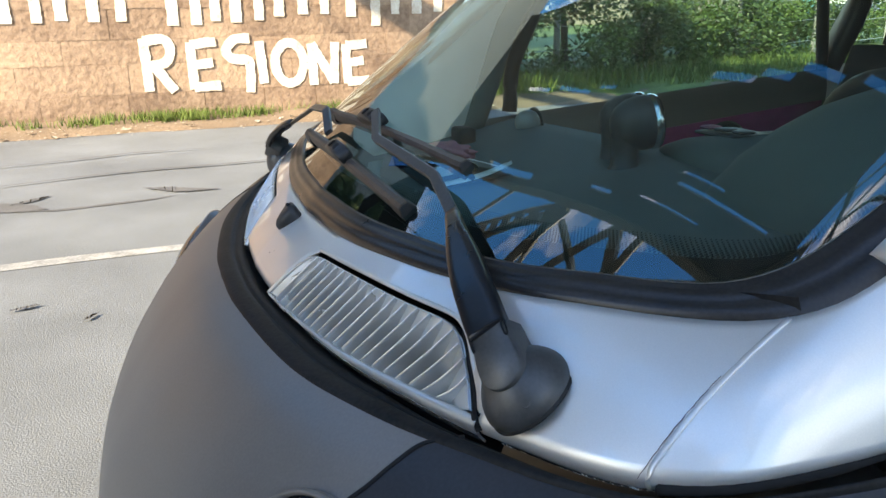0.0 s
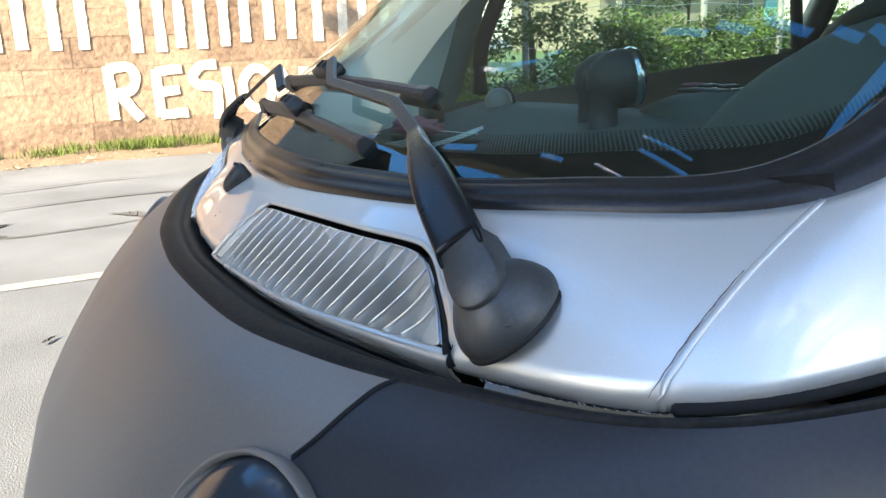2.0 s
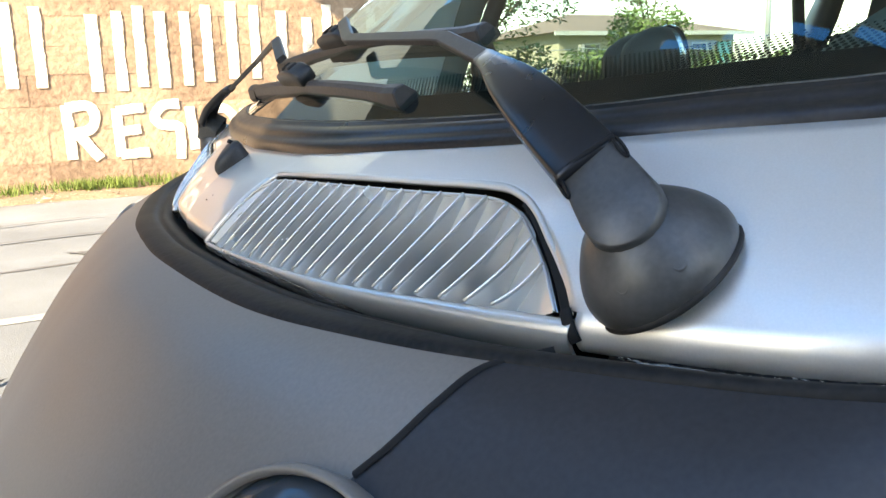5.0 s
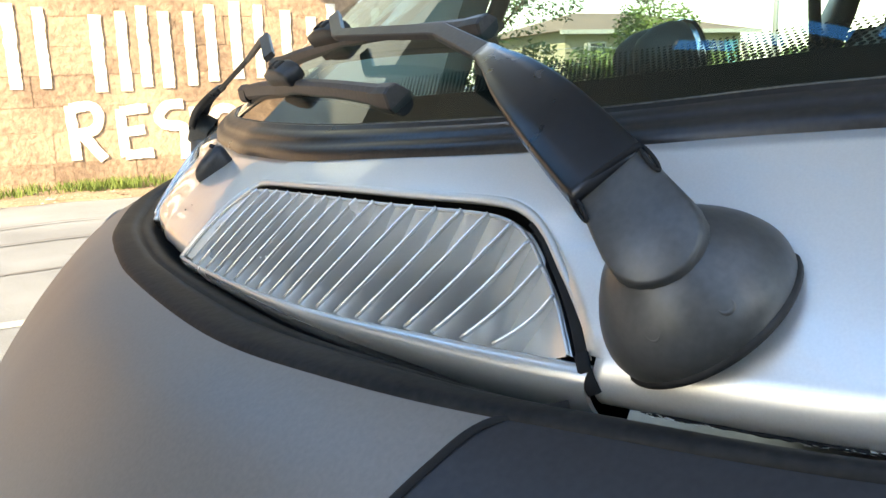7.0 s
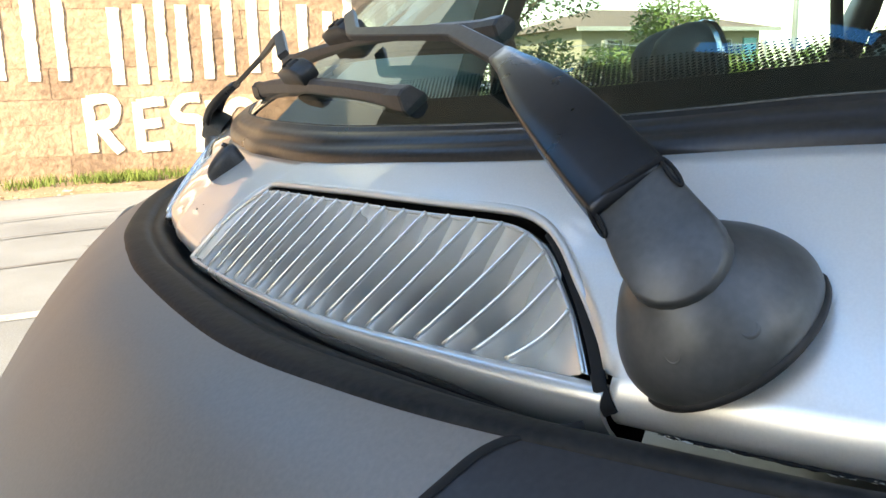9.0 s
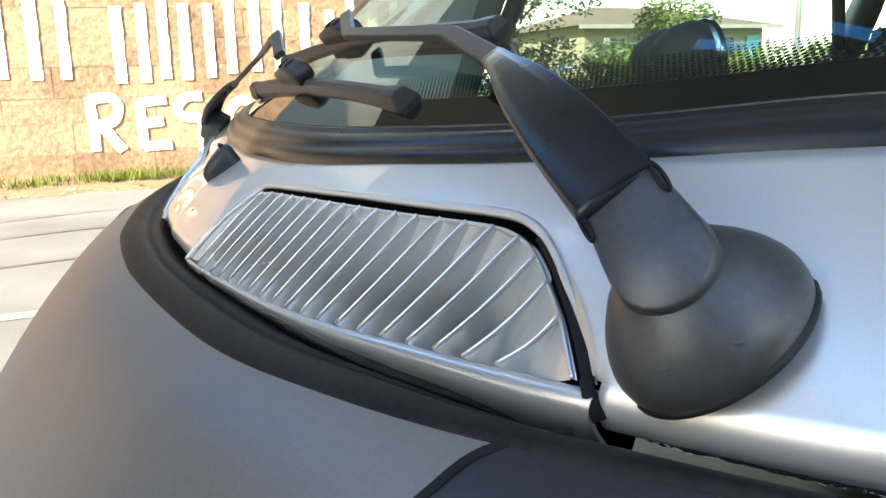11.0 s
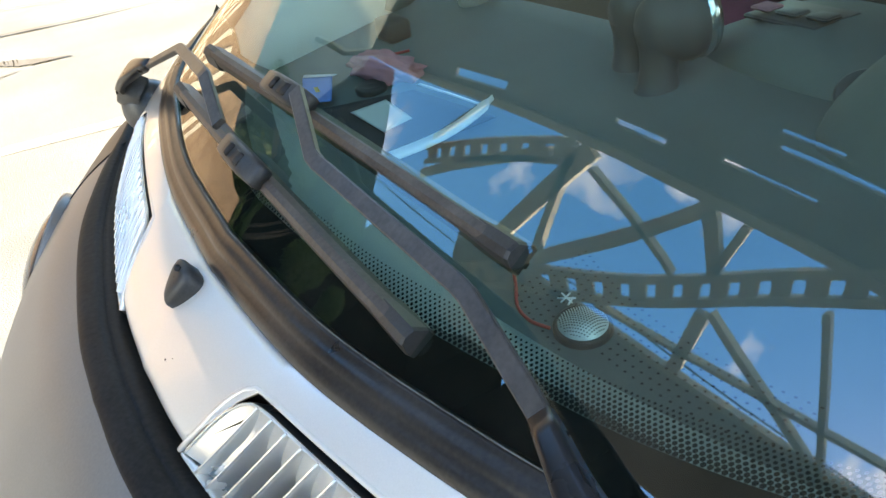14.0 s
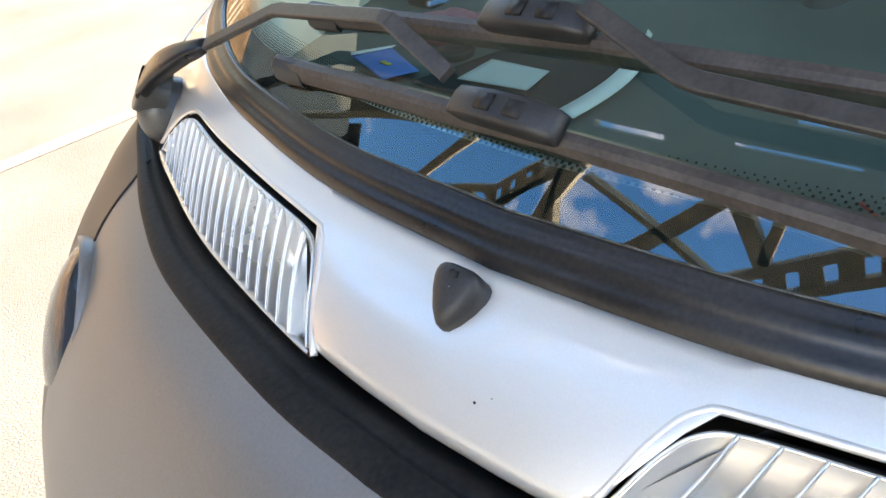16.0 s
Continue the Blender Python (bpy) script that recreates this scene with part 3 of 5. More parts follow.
for s in (-1, 1):
    welt, crack_line = [], []
    for i in range(41):
        v = -0.03 + 1.01 * i / 40
        y = s * (.6475 - .010 * v)
        welt.append(on_cowl(col_at(y, v), v, 0.0002) if v > .12 else on_roll(col_at(y, .12), 95 * (.12 - v) / .15, .0002))
        crack_line.append(on_cowl(col_at(y - s * (.0026 + .0002 * math.sin(i * 1.9)), max(v, 0)), v, 0.0008))
    joint = part("panel_joint", sweep(welt, ring(10, 0.0024, 0.0012)), SILVER, car, "raised silver welt along the panel joint")
    bm = sweep(crack_line[3:27], ring(6, .0005, .0003), scale=lambda i: (max(.12, 1.2 * math.sin(math.pi * (i + 1) / 26) * rng.random() ** .8), 1))
    part("joint_crack", bm, CRACK, joint, "thin rusty crack line")

# grilles: silver insert with a sloping rear wall and leaning fins
def rail_top(y):
    """Height on the panel of the rail's upper edge at sideways place y."""
    return .012 + .098 * min(1.0, max(0.0, (y - .15) / .33))


for s in (-1, 1):
    # bottom rail: a thin lip at the inner end that grows into a rounded bar
    rail = [.1135 + (.5165 - .1135) * i / 79 for i in range(80)]
    rows_r = []
    for f, out in ((1.02, -.030), (1.02, -.0065), (.97, -.0022), (.86, .0), (.68, .0014), (.46, .0014), (.26, .0), (.10, -.003), (.0, -.0065), (-.10, -.012), (-.2, -.022)):
        row = []
        for y in rail:
            base, high = -.035 + .038 * (y - .11) / .4, rail_top(y)
            v = base + (high - base) * f
            row.append(on_cowl(col_at(s * y, max(v, -.06)), v, out * (.45 + .55 * min(1, (y - .11) / .25)) - .0006))
        rows_r.append(row)
    g = part("grille", tidy(grid(rows_r)), GRILLE_SILVER, car, "silver plastic air intake grille with curved fins")
    tip = [r[-1] for r in rows_r]
    part("rail_end", tidy(grid([tip, [p + (on_cowl(col_at(s * .512, .05), .05, -.03) - p) * .25 for p in tip]])), GRILLE_SILVER, g)
    # rear wall: slopes inwards from its thin bright edge, open below
    rear = [(v.x, max(v.y, .02)) for v in catmull([(a, b, 0) for a, b in INSET], 130)]
    wall_rows = []
    for w, out in ((-.06, -.050), (-.055, -.010), (-.05, -.0045), (-.03, -.0022), (.0, -.0012), (.04, -.0026), (.2, -.0062), (.4, -.0105), (.6, -.0155), (.8, -.0225), (1.0, -.031), (1.0, -.045)):
        row = []
        for y, v in rear:
            ty, tv = min(max(y, .172), .452), max(.06, v - .37)
            py, pv = y + (ty - y) * w, v + (tv - v) * w
            if w < 0:
                py, pv = y + (.0028 if y > .45 else -.002 if y < .16 else 0) * -w / .06, v + .02 * -w / .06 * (1 if .14 < y < .47 else 0)
            row.append(on_cowl(col_at(s * py, pv), pv, out))
        wall_rows.append(row)
    part("grille_frame", tidy(grid(wall_rows[3:])), GRILLE_SILVER, g, "silver sloping rear wall of the insert")
    # outer rows in black: shade of the gap round the insert, as colour
    part("grille_skirt", tidy(grid(wall_rows[:4])), DARK, g, "black strip standing for the shade in the gap round the insert")
    edge = [on_cowl(col_at(s * y, v), v, -.0008) for y, v in rear]
    part("frame_edge", sweep(edge, ring(8, .0011, .0011)), GRILLE_SILVER, g)
    # fins
    table = sorted(rear)
    for i in range(19):
        yb = .1405 + .01832 * i
        yt = .1675 + .01832 * i - (0, .0024, .0070, .0112)[max(0, i - 15)]
        vt = lerp_points(table, yt)[1] + .002
        vb = rail_top(yb) - .004
        edge, root = [], []
        for k in range(17):
            f = k / 16
            v = vb + (vt - vb) * f
            y = yb + (yt - yb) * f ** .92 + .0016 * math.sin(math.pi * f)
            c = col_at(s * y, v)
            edge.append(on_cowl(c, v, -.0014 * math.sin(math.pi * f) + .0006))
            root.append(on_cowl(c, v, -.048 * min(1, .25 + 3.2 * (1 - f), .35 + 4 * f)))
        thin = Vector((0, .00075, 0))
        rows_f = []
        for m in range(5):
            rows_f.append([root[k].lerp(edge[k], (0, .5, .9, .97, 1)[m]) + thin * (1.3, 1.1, 1, .9, .5)[m] for k in range(17)])
        rows_f += [[p - thin * 2 * (1.3, 1.1, 1, .9, .5)[4 - m] for p in r] for m, r in enumerate(reversed(rows_f))]
        bm = tidy(grid(rows_f))
        sweep([p + Vector((-.0003, 0, .0005)) for p in edge], ring(8, .00095, .00095), bm)
        part("fin", bm, GRILLE_SILVER, g)
    # black sheet behind, the shade between the fins put into its colour
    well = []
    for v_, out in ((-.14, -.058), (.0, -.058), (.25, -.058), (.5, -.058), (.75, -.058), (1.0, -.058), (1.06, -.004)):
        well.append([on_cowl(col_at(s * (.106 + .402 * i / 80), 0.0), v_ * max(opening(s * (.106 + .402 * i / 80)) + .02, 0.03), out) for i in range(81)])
    part("grille_well", tidy(grid(well)), DARK, g, "black sheet standing for the shade behind the fins")

# rubber strip between front panel and bumper, with a groove
rows_s = []
for f, h in ((-0.1, -.006), (0.0, 0.0), (.08, .003), (.25, .0045), (.45, .005), (.58, .004), (.64, -.001), (.70, .0015), (.82, .0008), (.92, -.0014), (1.02, -.0052), (1.12, -.011), (1.3, -.017)):
    rows_s.append([strip[i].lerp(lip[i], f) + Vector((-0.25 * h, 0, h - 0.006 * max(f, 0))) for i in range(len(lip))])
part("bumper_strip", tidy(grid(rows_s)), STRIP_RUBBER, car, "weathered black rubber strip")

# windscreen seal
rows_w = []
for f, h in ((-.25, -.006), (-.02, .0005), (.08, .0035), (.3, .0045), (.42, .003), (.5, .0045), (.72, .005), (.86, .002), (.93, .0035), (1.0, .002), (1.04, -.003)):
    r = []
    for i in range(len(top)):
        n = Vector((-.75, 0, .65))
        r.append(top[i].lerp(gls[i], f) + n * h)
    rows_w.append(r)
part("screen_seal", tidy(grid(rows_w)), SEALANT, car, "broad black rubber windscreen seal")

# windscreen
HEAD = [(0, .86, 1.50), (.15, .863, 1.499), (.30, .877, 1.494), (.40, .895, 1.487), (.48, .920, 1.478), (.535, .95, 1.468), (.56, .97, 1.462), (.575, .985, 1.455)]
head = half(HEAD)


def screen(i, f):
    a, b = gls[i], head[i]
    return a.lerp(b, f) + Vector((-.6, 0, .75)) * (0.045 * 4 * f * (1 - f) * 0.5)


rows_g = [[screen(i, f / 24) for i in range(len(gls))] for f in range(25)]
glass = part("windscreen", tidy(grid(rows_g)), SCREEN, car, "tinted windscreen with dust and reflections")
glass.visible_shadow = False

# ceramic band printed inside the lower edge: solid, then rows of dots
band = [[screen(i, f) + Vector((.003, 0, -.004)) for i in range(len(gls))] for f in (0.0, .015, .030, .044)]
part("frit_band", tidy(grid(band)), FRIT, glass, "black printed band along the glass edge")
bm = bmesh.new()
for k in range(9):
    f = .0460 + k * .0031
    size = 0.00150 * (1 - k * 0.06)
    n = 420
    for j in range(n):
        c = 3 + (len(gls) - 7) * (j + 0.5 * (k % 2)) / n
        i, t = int(c), c - int(c)
        p = screen(i, f).lerp(screen(i + 1, f), t) + Vector((.003, 0, -.004))
        e1 = (screen(i + 1, f) - screen(i, f)).normalized()
        e2 = (screen(i, f + .01) - screen(i, f)).normalized()
        bm.faces.new([bm.verts.new(p + e1 * size * math.cos(a) + e2 * size * math.sin(a)) for a in (0, 1.047, 2.094, 3.1416, 4.189, 5.236)])
part("glass_edge", tube([p + Vector((-.0012, 0, .0016)) for p in gls], .0006, 6), material("worn_pale_edge", (.09, .095, .085), .7, 0, .8, 30, 200), glass, "pale worn lower edge of the glass")
part("frit_dots", bm, FRIT, glass, "fading rows of small black dots", smooth=False)

# nose: bumper and wings under the strip
F1 = [(0, .018, .905), (.115, .022, .905), (.30, .048, .905), (.42, .082, .907), (.526, .128, .912), (.657, .212, .925), (.735, .37, .935), (.752, .62, .94)]
F2 = [(0, -.050, .82), (.115, -.047, .82), (.30, -.025, .82), (.42, .005, .82), (.54, .05, .825), (.675, .14, .835), (.75, .31, .84), (.757, .62, .84)]
F3 = [(0, -.112, .70), (.115, -.110, .70), (.30, -.088, .70), (.43, -.054, .70), (.55, -.005, .70), (.69, .095, .70), (.757, .28, .70), (.757, .62, .70)]
F4 = [(0, -.135, .50), (.115, -.133, .50), (.30, -.110, .50), (.43, -.07, .50), (.55, -.005, .50), (.69, .085, .50), (.757, .27, .50), (.757, .62, .50)]
F5 = [(0, -.07, .24), (.115, -.068, .24), (.30, -.05, .24), (.43, -.02, .24), (.55, .025, .24), (.69, .11, .24), (.745, .28, .24), (.745, .62, .24)]
levels = [half(p) for p in (STR, F1, F2, F3, F4, F5)]
N_UP = 48
skin = []
for i in range(len(lip)):
    col = [levels[0][i] + Vector((.013, 0, -.0025))] + [l[i] for l in levels]
    skin.append(catmull(col, N_UP))
skin = [[skin[i][j] for i in range(len(lip))] for j in range(N_UP + 1)]
bm = tidy(grid(skin))
bump = part("bumper", bm, MATTE, car, "matte black wrapped bumper and wings")


from mathutils.bvhtree import BVHTree
nose_tree = BVHTree.FromPolygons([v.co.copy() for v in bump.data.vertices], [tuple(p.vertices) for p in bump.data.polygons])


def nose_at(y, z):
    """Point of the nose's skin at sideways place y and height z."""
    hit = nose_tree.ray_cast(Vector((-1, y, z)), Vector((1, 0, 0)))
    return hit[0] if hit[0] is not None else Vector((.2, y, z))


# the wings are panels of their own beyond the open joints
bm = bmesh.new()
bm.from_mesh(bump.data)
for s in (-1, 1):
    bmesh.ops.bisect_plane(bm, geom=bm.verts[:] + bm.edges[:] + bm.faces[:], plane_co=(0, s * .5045, .93), plane_no=(0, s * .985, -.17))
for s in (-1, 1):
    wing = bm.copy()
    bmesh.ops.delete(wing, geom=[f for f in wing.faces if (f.calc_center_median() - Vector((0, s * .5045, .93))).dot(Vector((0, s * .985, -.17))) < 0], context="FACES")
    part("front_wing", tidy(wing), WING, car, "satin black front wing")
for s in (-1, 1):
    bmesh.ops.delete(bm, geom=[f for f in bm.faces if (f.calc_center_median() - Vector((0, s * .5045, .93))).dot(Vector((0, s * .985, -.17))) > 0], context="FACES")
bm.to_mesh(bump.data)
bm.free()
bump.data.polygons.foreach_set("use_smooth", [True] * len(bump.data.polygons))
for s in (-1, 1):
    path = [nose_at(s * y, z) for y, z in ((.522, .953), (.507, .9455), (.5055, .933), (.5045, .917), (.500, .905))]
    part("bumper_joint", sweep(catmull(path, 24), ring(6, .0026, .0016)), DARK, car, "open panel joint")
    # headlight: dark lens under a raised brow
    c = nose_at(s * .522, .819)
    ax = Vector((-.82, s * .34, .44)).normalized()
    m = aim(c + ax * -.078, ax) @ Matrix.Diagonal((1.12, 1.22, 1, 1))
    lamp = part("headlight", lathe([(.084, .02), (.0885, .05), (.0895, .060), (.0885, .0645), (.0865, .0645), (.0850, .060)], m, 56), MATTE, car, "matte black brow round the headlight")
    part("headlight_lens", lathe([(.0855, .056), (.078, .066), (.06, .077), (.035, .085), (.015, .088), (0.0001, .0885)], m, 48), WINDOW_DARK, lamp, "dark clear headlight lens")
    part("headlight_bowl", lathe([(.078, .05), (.05, .03), (.02, .02), (0.0001, .02)], m, 32), CHROME, lamp, "chrome reflector")

# crevice shade drawn as black strips under the lip: hairline, wide beyond the panel joint
rng = random.Random(17)
for lo_y, hi_y, r0 in ((.532, .650, .0010), (.6515, .715, .0056)):
    path = []
    for i in range(41):
        path.append(on_roll(col_at(-(lo_y + (hi_y - lo_y) * i / 40), 0.12), 98 if r0 < .002 else 74, .0003))
    wide = [max(.25, min(1, i / 3 + .2, (40 - i) / 3 + .2) * rng.uniform(.5, 1.3)) if r0 < .002 else min(1, i / 2 + .5, (40 - i) / 12 + .2) for i in range(41)]
    part("lip_crevice", sweep(path, ring(8, r0, r0 * .8), scale=lambda i: (wide[i], wide[i])), DARK, car, "black strip standing for the shaded crevice under the lip")
# flaked sealant along the lip and smudges on the strip
rng = random.Random(31)
bm = bmesh.new()
for i in range(120):
    y = -(.528 + .135 * rng.random() ** 1.6)
    if noise.noise(Vector((y * 40, 1.5, 0))) < -.05:
        continue
    o = on_roll(col_at(y, .12), rng.gauss(98, 5), .0012)
    ring_pts = []
    r0 = rng.uniform(.0003, .0011)
    for j in range(7):
        a = 2 * math.pi * j / 7
        ring_pts.append(bm.verts.new(o + Vector((r0 * .8 * math.cos(a) * rng.uniform(.4, 1.2), r0 * 1.8 * math.sin(a) * rng.uniform(.4, 1.2), rng.uniform(.0, .0006)))))
    bm.faces.new(ring_pts)
link("flaked_sealant", bm, FLAKE, car, "pale flaking sealant along the lip", False, dict(kind="stuff"))

# specks of dirt on the panel
for y, v, r0 in ((-.034, .30, .0009), (-.0435, .36, .0004)):
    q = on_cowl(col_at(y, v), v, .0003)
    e = on_cowl(col_at(y, v), v, .01)
    part("dirt_speck", lathe([(r0, -.0004), (r0 * .8, .0003), (.0001, .0005)], aim(q, e - q), 8), RUBBER, car)

# washer jet in the middle of the panel
c = col_at(0.006, .5)
p, q = on_cowl(c, .738, -.001), on_cowl(c, .805, -.001)
slope = (q - p).normalized()
face = Vector((-slope.z, 0, slope.x))
SHIELD = [(.0, -1.0), (.22, -.93), (.52, -.62), (.82, -.12), (.98, .32), (1.0, .58), (.92, .80), (.74, .93), (.40, 1.0), (0, 1.0)]
SHIELD += [(-x, y) for x, y in SHIELD[-2:0:-1]]
layers = []
for h, k, move in ((-.004, 1.0, 0), (.006, .99, 0), (.0105, .95, .001), (.0140, .84, .002), (.0160, .62, .003), (.0166, .3, .004), (.0167, .02, .004)):
    layers.append([p + Vector((0, x * .0185 * k, 0)) + slope * (y * .0188 * k + move) + face * (h * (1 + .25 * y * k)) for x, y in SHIELD])
jet = part("washer_jet", tidy(grid(layers, closed=True)), BLACK, car, "black shield-shaped plastic washer nozzle")
bm = lathe([(.0032, -.002), (.0032, .0015), (.002, .002), (.0018, .0), (.0001, .0)], aim(p + slope * .012 + face * .0190, face * .6 + slope), 14)
part("nozzle", bm, RUBBER, jet, "small round spray opening")


# wipers
def wiper(cap_place, route, blade_in, blade_out, joint, s):
    w = part("wiper", bmesh.new(), GREY_PLASTIC, car, "black windscreen wiper with brown faded blade")
    ax = Vector((-.60, -s * .20, .77)).normalized()
    m = aim(Vector(cap_place), ax)
    prof = [(.0368, -.010), (.0380, -.005), (.0380, .0), (.0366, .0050), (.0338, .0108), (.0298, .0166), (.0258, .0212), (.0222, .0250), (.017, .0285), (.010, .031), (.0001, .032)]
    dense = [(v.x, v.y) for v in catmull([(a, b, 0) for a, b in prof], 36)]
    capo = part("pivot_cap", lathe([(max(a, .0001), b) for a, b in dense], m, 56), GREY_PLASTIC, w, "faded grey pivot cap")
    w.data = capo.data
    bpy.data.objects.remove(capo)
    p0, p1, p2, p3, p4, p5 = [Vector(v) for v in route]
    n = Vector((-.6, 0, .8))
    # two shallow moulded dimples on the cap's slope
    low = (Vector((-.3, s * .9, -.3)) - ax * Vector((-.3, s * .9, -.3)).dot(ax)).normalized()
    for a, out, up in ((-.55, .0334, .0112), (.20, .0353, .0076)):
        d = (Matrix.Rotation(a, 3, ax) @ low)
        q = Vector(cap_place) + d * out + ax * up
        part("cap_dimple", lathe([(.0044, -.0020), (.0038, -.0006), (.0031, .0000), (.0026, .0000), (.0021, -.0003), (.0001, -.0001)], aim(q, d * .82 + ax * .57), 18), GREY_PLASTIC, w)
    # black ring paints the gap shadow round the cap's foot
    part("cap_gasket", lathe([(.0370, -.011), (.0383, -.010), (.0384, -.0082), (.0376, -.0072)], m, 56), RUBBER, w, "black ring standing for the gap shadow under the pivot cap")
    # head: flat-topped tongue with a round end, running from the hinge down on to the cap
    along = (p0 - p1)
    length = along.length
    along.normalize()
    flat = (Vector((-.62, 0, .70)) - along * Vector((-.62, 0, .70)).dot(along)).normalized()
    across = along.cross(flat)
    tongue = [(-.003, -.0148), (.004, -.0158), (.012, -.0165), (.020, -.0175), (.028, -.0182)]
    r_end = .0182
    for k in range(1, 12):
        a = math.pi * k / 12
        tongue.append((length - r_end + r_end * math.sin(a), -r_end * math.cos(a)))
    tongue += [(x, -y) for x, y in tongue[4::-1]]
    def layer(k, h):
        return [p1 + along * (length / 2 + (x - length / 2) * (1 + k * .5)) + across * y * (1 + k) + flat * (h + .0012 * (1 - (y / .018) ** 2)) for x, y in tongue]
    bm = grid([layer(.10, -.030), layer(.07, -.018), layer(.03, -.009), layer(.0, -.003), layer(-.03, -.0006), layer(-.09, 0.0)], closed=True)
    bm.verts.ensure_lookup_table()
    bm.faces.new(bm.verts[-len(tongue):])
    bmesh.ops.recalc_face_normals(bm, faces=bm.faces)
    part("arm_head", bm, GREY_PLASTIC, w, "faded grey hinge head")
    # two spring clips beside the hinge
    t = (p2 - p1).normalized()
    side = t.cross(n).normalized()
    for k in (-1, 1):
        q = p1 + across * k * .0150 + flat * .0004
        oval = [q + along * (.0060 - .0068 * math.cos(a)) + across * k * (.0004 + .0012 * math.sin(a)) - flat * (.0010 * math.sin(a) * k * k) for a in [2 * math.pi * h / 18 for h in range(19)]]
        part("hinge_clip", tube(oval, .0008, 6), DARK, w, "black wire hinge clip")
    # shaded gap between arm and head, drawn as a raised black line
    part("hinge_pin", sweep([p1 + across * f * .0158 + flat * (.0022 - .0010 * f * f) - along * .0006 for f in (-1, -.6, -.2, .2, .6, 1)], ring(8, .0015, .0012), up=flat), DARK, w, "raised black line standing for the shaded gap at the hinge")
    # channel arm, wide at the hinge and narrow at the rod
    path = catmull([p1 - t * .0012 - n * .0045, p1.lerp(p2, .12) - n * .001, p1.lerp(p2, .35) + n * .004, p1.lerp(p2, .7) + n * .004, p2], 16)
    widths = [.96, .98, 1.0, 1.0, 1.0, 1.0, .99, .98, .96, .92, .86, .77, .65, .53, .46, .43, .38]
    part("arm", sweep(path, [(-.0168, -.007), (-.0166, .003), (-.0160, .0050), (-.0145, .0060), (-.007, .0064), (.007, .0064), (.0145, .0060), (.0160, .0050), (.0166, .003), (.0168, -.007), (.0150, -.007), (.0145, .002), (-.0145, .002), (-.0150, -.007)], up=n, scale=lambda i: (widths[i], .85 + .15 * widths[i] - (.4 if i == 16 else .12 if i == 15 else 0))), ARM_METAL, w, "dark satin pressed steel arm")
    rod = [p2 - t * .012]
    for a, b in ((p2, p3), (p3, p4), (p4, p5)):
        d = (b - a)
        for f in (.04, .5, .96):
            rod.append(a + d * f)
    part("rod", sweep(rod, [(-.006, -.0022), (-.006, .0022), (-.005, .003), (.005, .003), (.006, .0022), (.006, -.0022), (.005, -.003), (-.005, -.003)], up=n), ROD, w, "flat dusty dark steel rod", smooth=False)
    # blade: bowed spine and rubber lip, end caps, joint
    bi, bo, j = Vector(blade_in), Vector(blade_out), Vector(joint)
    d = (bo - bi).normalized()
    spine = catmull([bi, bi.lerp(bo, .25) + n * .006, bi.lerp(bo, .5) + n * .008, bi.lerp(bo, .75) + n * .006, bo], 32)
    part("blade", sweep(spine, [(-.0095, -.008), (-.0105, -.004), (-.0045, .0062), (.001, .0078), (.005, .0060), (.0085, -.003), (.0080, -.008)], up=n), BLADE, w, "brown faded wiper blade spine", smooth=False)
    part("blade_rubber", sweep([p - n * .008 for p in spine], [(-.002, -.010), (.002, -.010), (.005, .004), (-.005, .004)], up=n), RUBBER, w, "black wiper rubber")
    for e, q in ((bi, -1), (bo, 1)):
        part("blade_end", sweep([e - d * q * .032, e - d * q * .012, e + d * q * .004, e + d * q * .007], [(-.0112, -.009), (-.0115, -.004), (-.006, .0072), (.001, .009), (.006, .0072), (.0095, -.003), (.0090, -.009)], up=n, scale=lambda i: ((.95, .92), (1, 1), (1, 1), (.9, .9))[i]), BLACK, w, "black blade end cap", smooth=False)
    part("blade_joint", sweep([j - d * .046 + n * .003, j - d * .040 + n * .006, j - d * .014 + n * .008, j + d * .020 + n * .008, j + d * .036 + n * .005, j + d * .040 + n * .003], ring(16, .0105, .0098, 5), up=n, scale=lambda i: ((.8, .55), (.95, .8), (1, 1), (1, 1), (.95, .85), (.85, .6))[i]), BLACK, w, "black adapter joint")
    for k in (-1, 1):
        part("joint_latch", sweep([j + n * .017 - d * .018 * k, j + n * .0185 - d * .006 * k], ring(8, .006, .002, 4), up=n), RUBBER, w)
    return w


wiper((.245, -.536, .9925), [(.2185, -.557, 1.0075), (.2205, -.517, 1.038), (.257, -.357, 1.089), (.2705, -.273, 1.107), (.2645, -.080, 1.119), (.2895, .004, 1.143)],
      (.296, .285, 1.108), (.3095, -.262, 1.110), (.298, .040, 1.123), -1)
wiper((.245, .536, .9925), [(.2185, .557, 1.0075), (.2205, .517, 1.038), (.245, .400, 1.082), (.266, .300, 1.118), (.250, .136, 1.133), (.237, .067, 1.107)],
      (.2545, .290, 1.075), (.2485, -.240, 1.066), (.2435, .024, 1.084), 1)

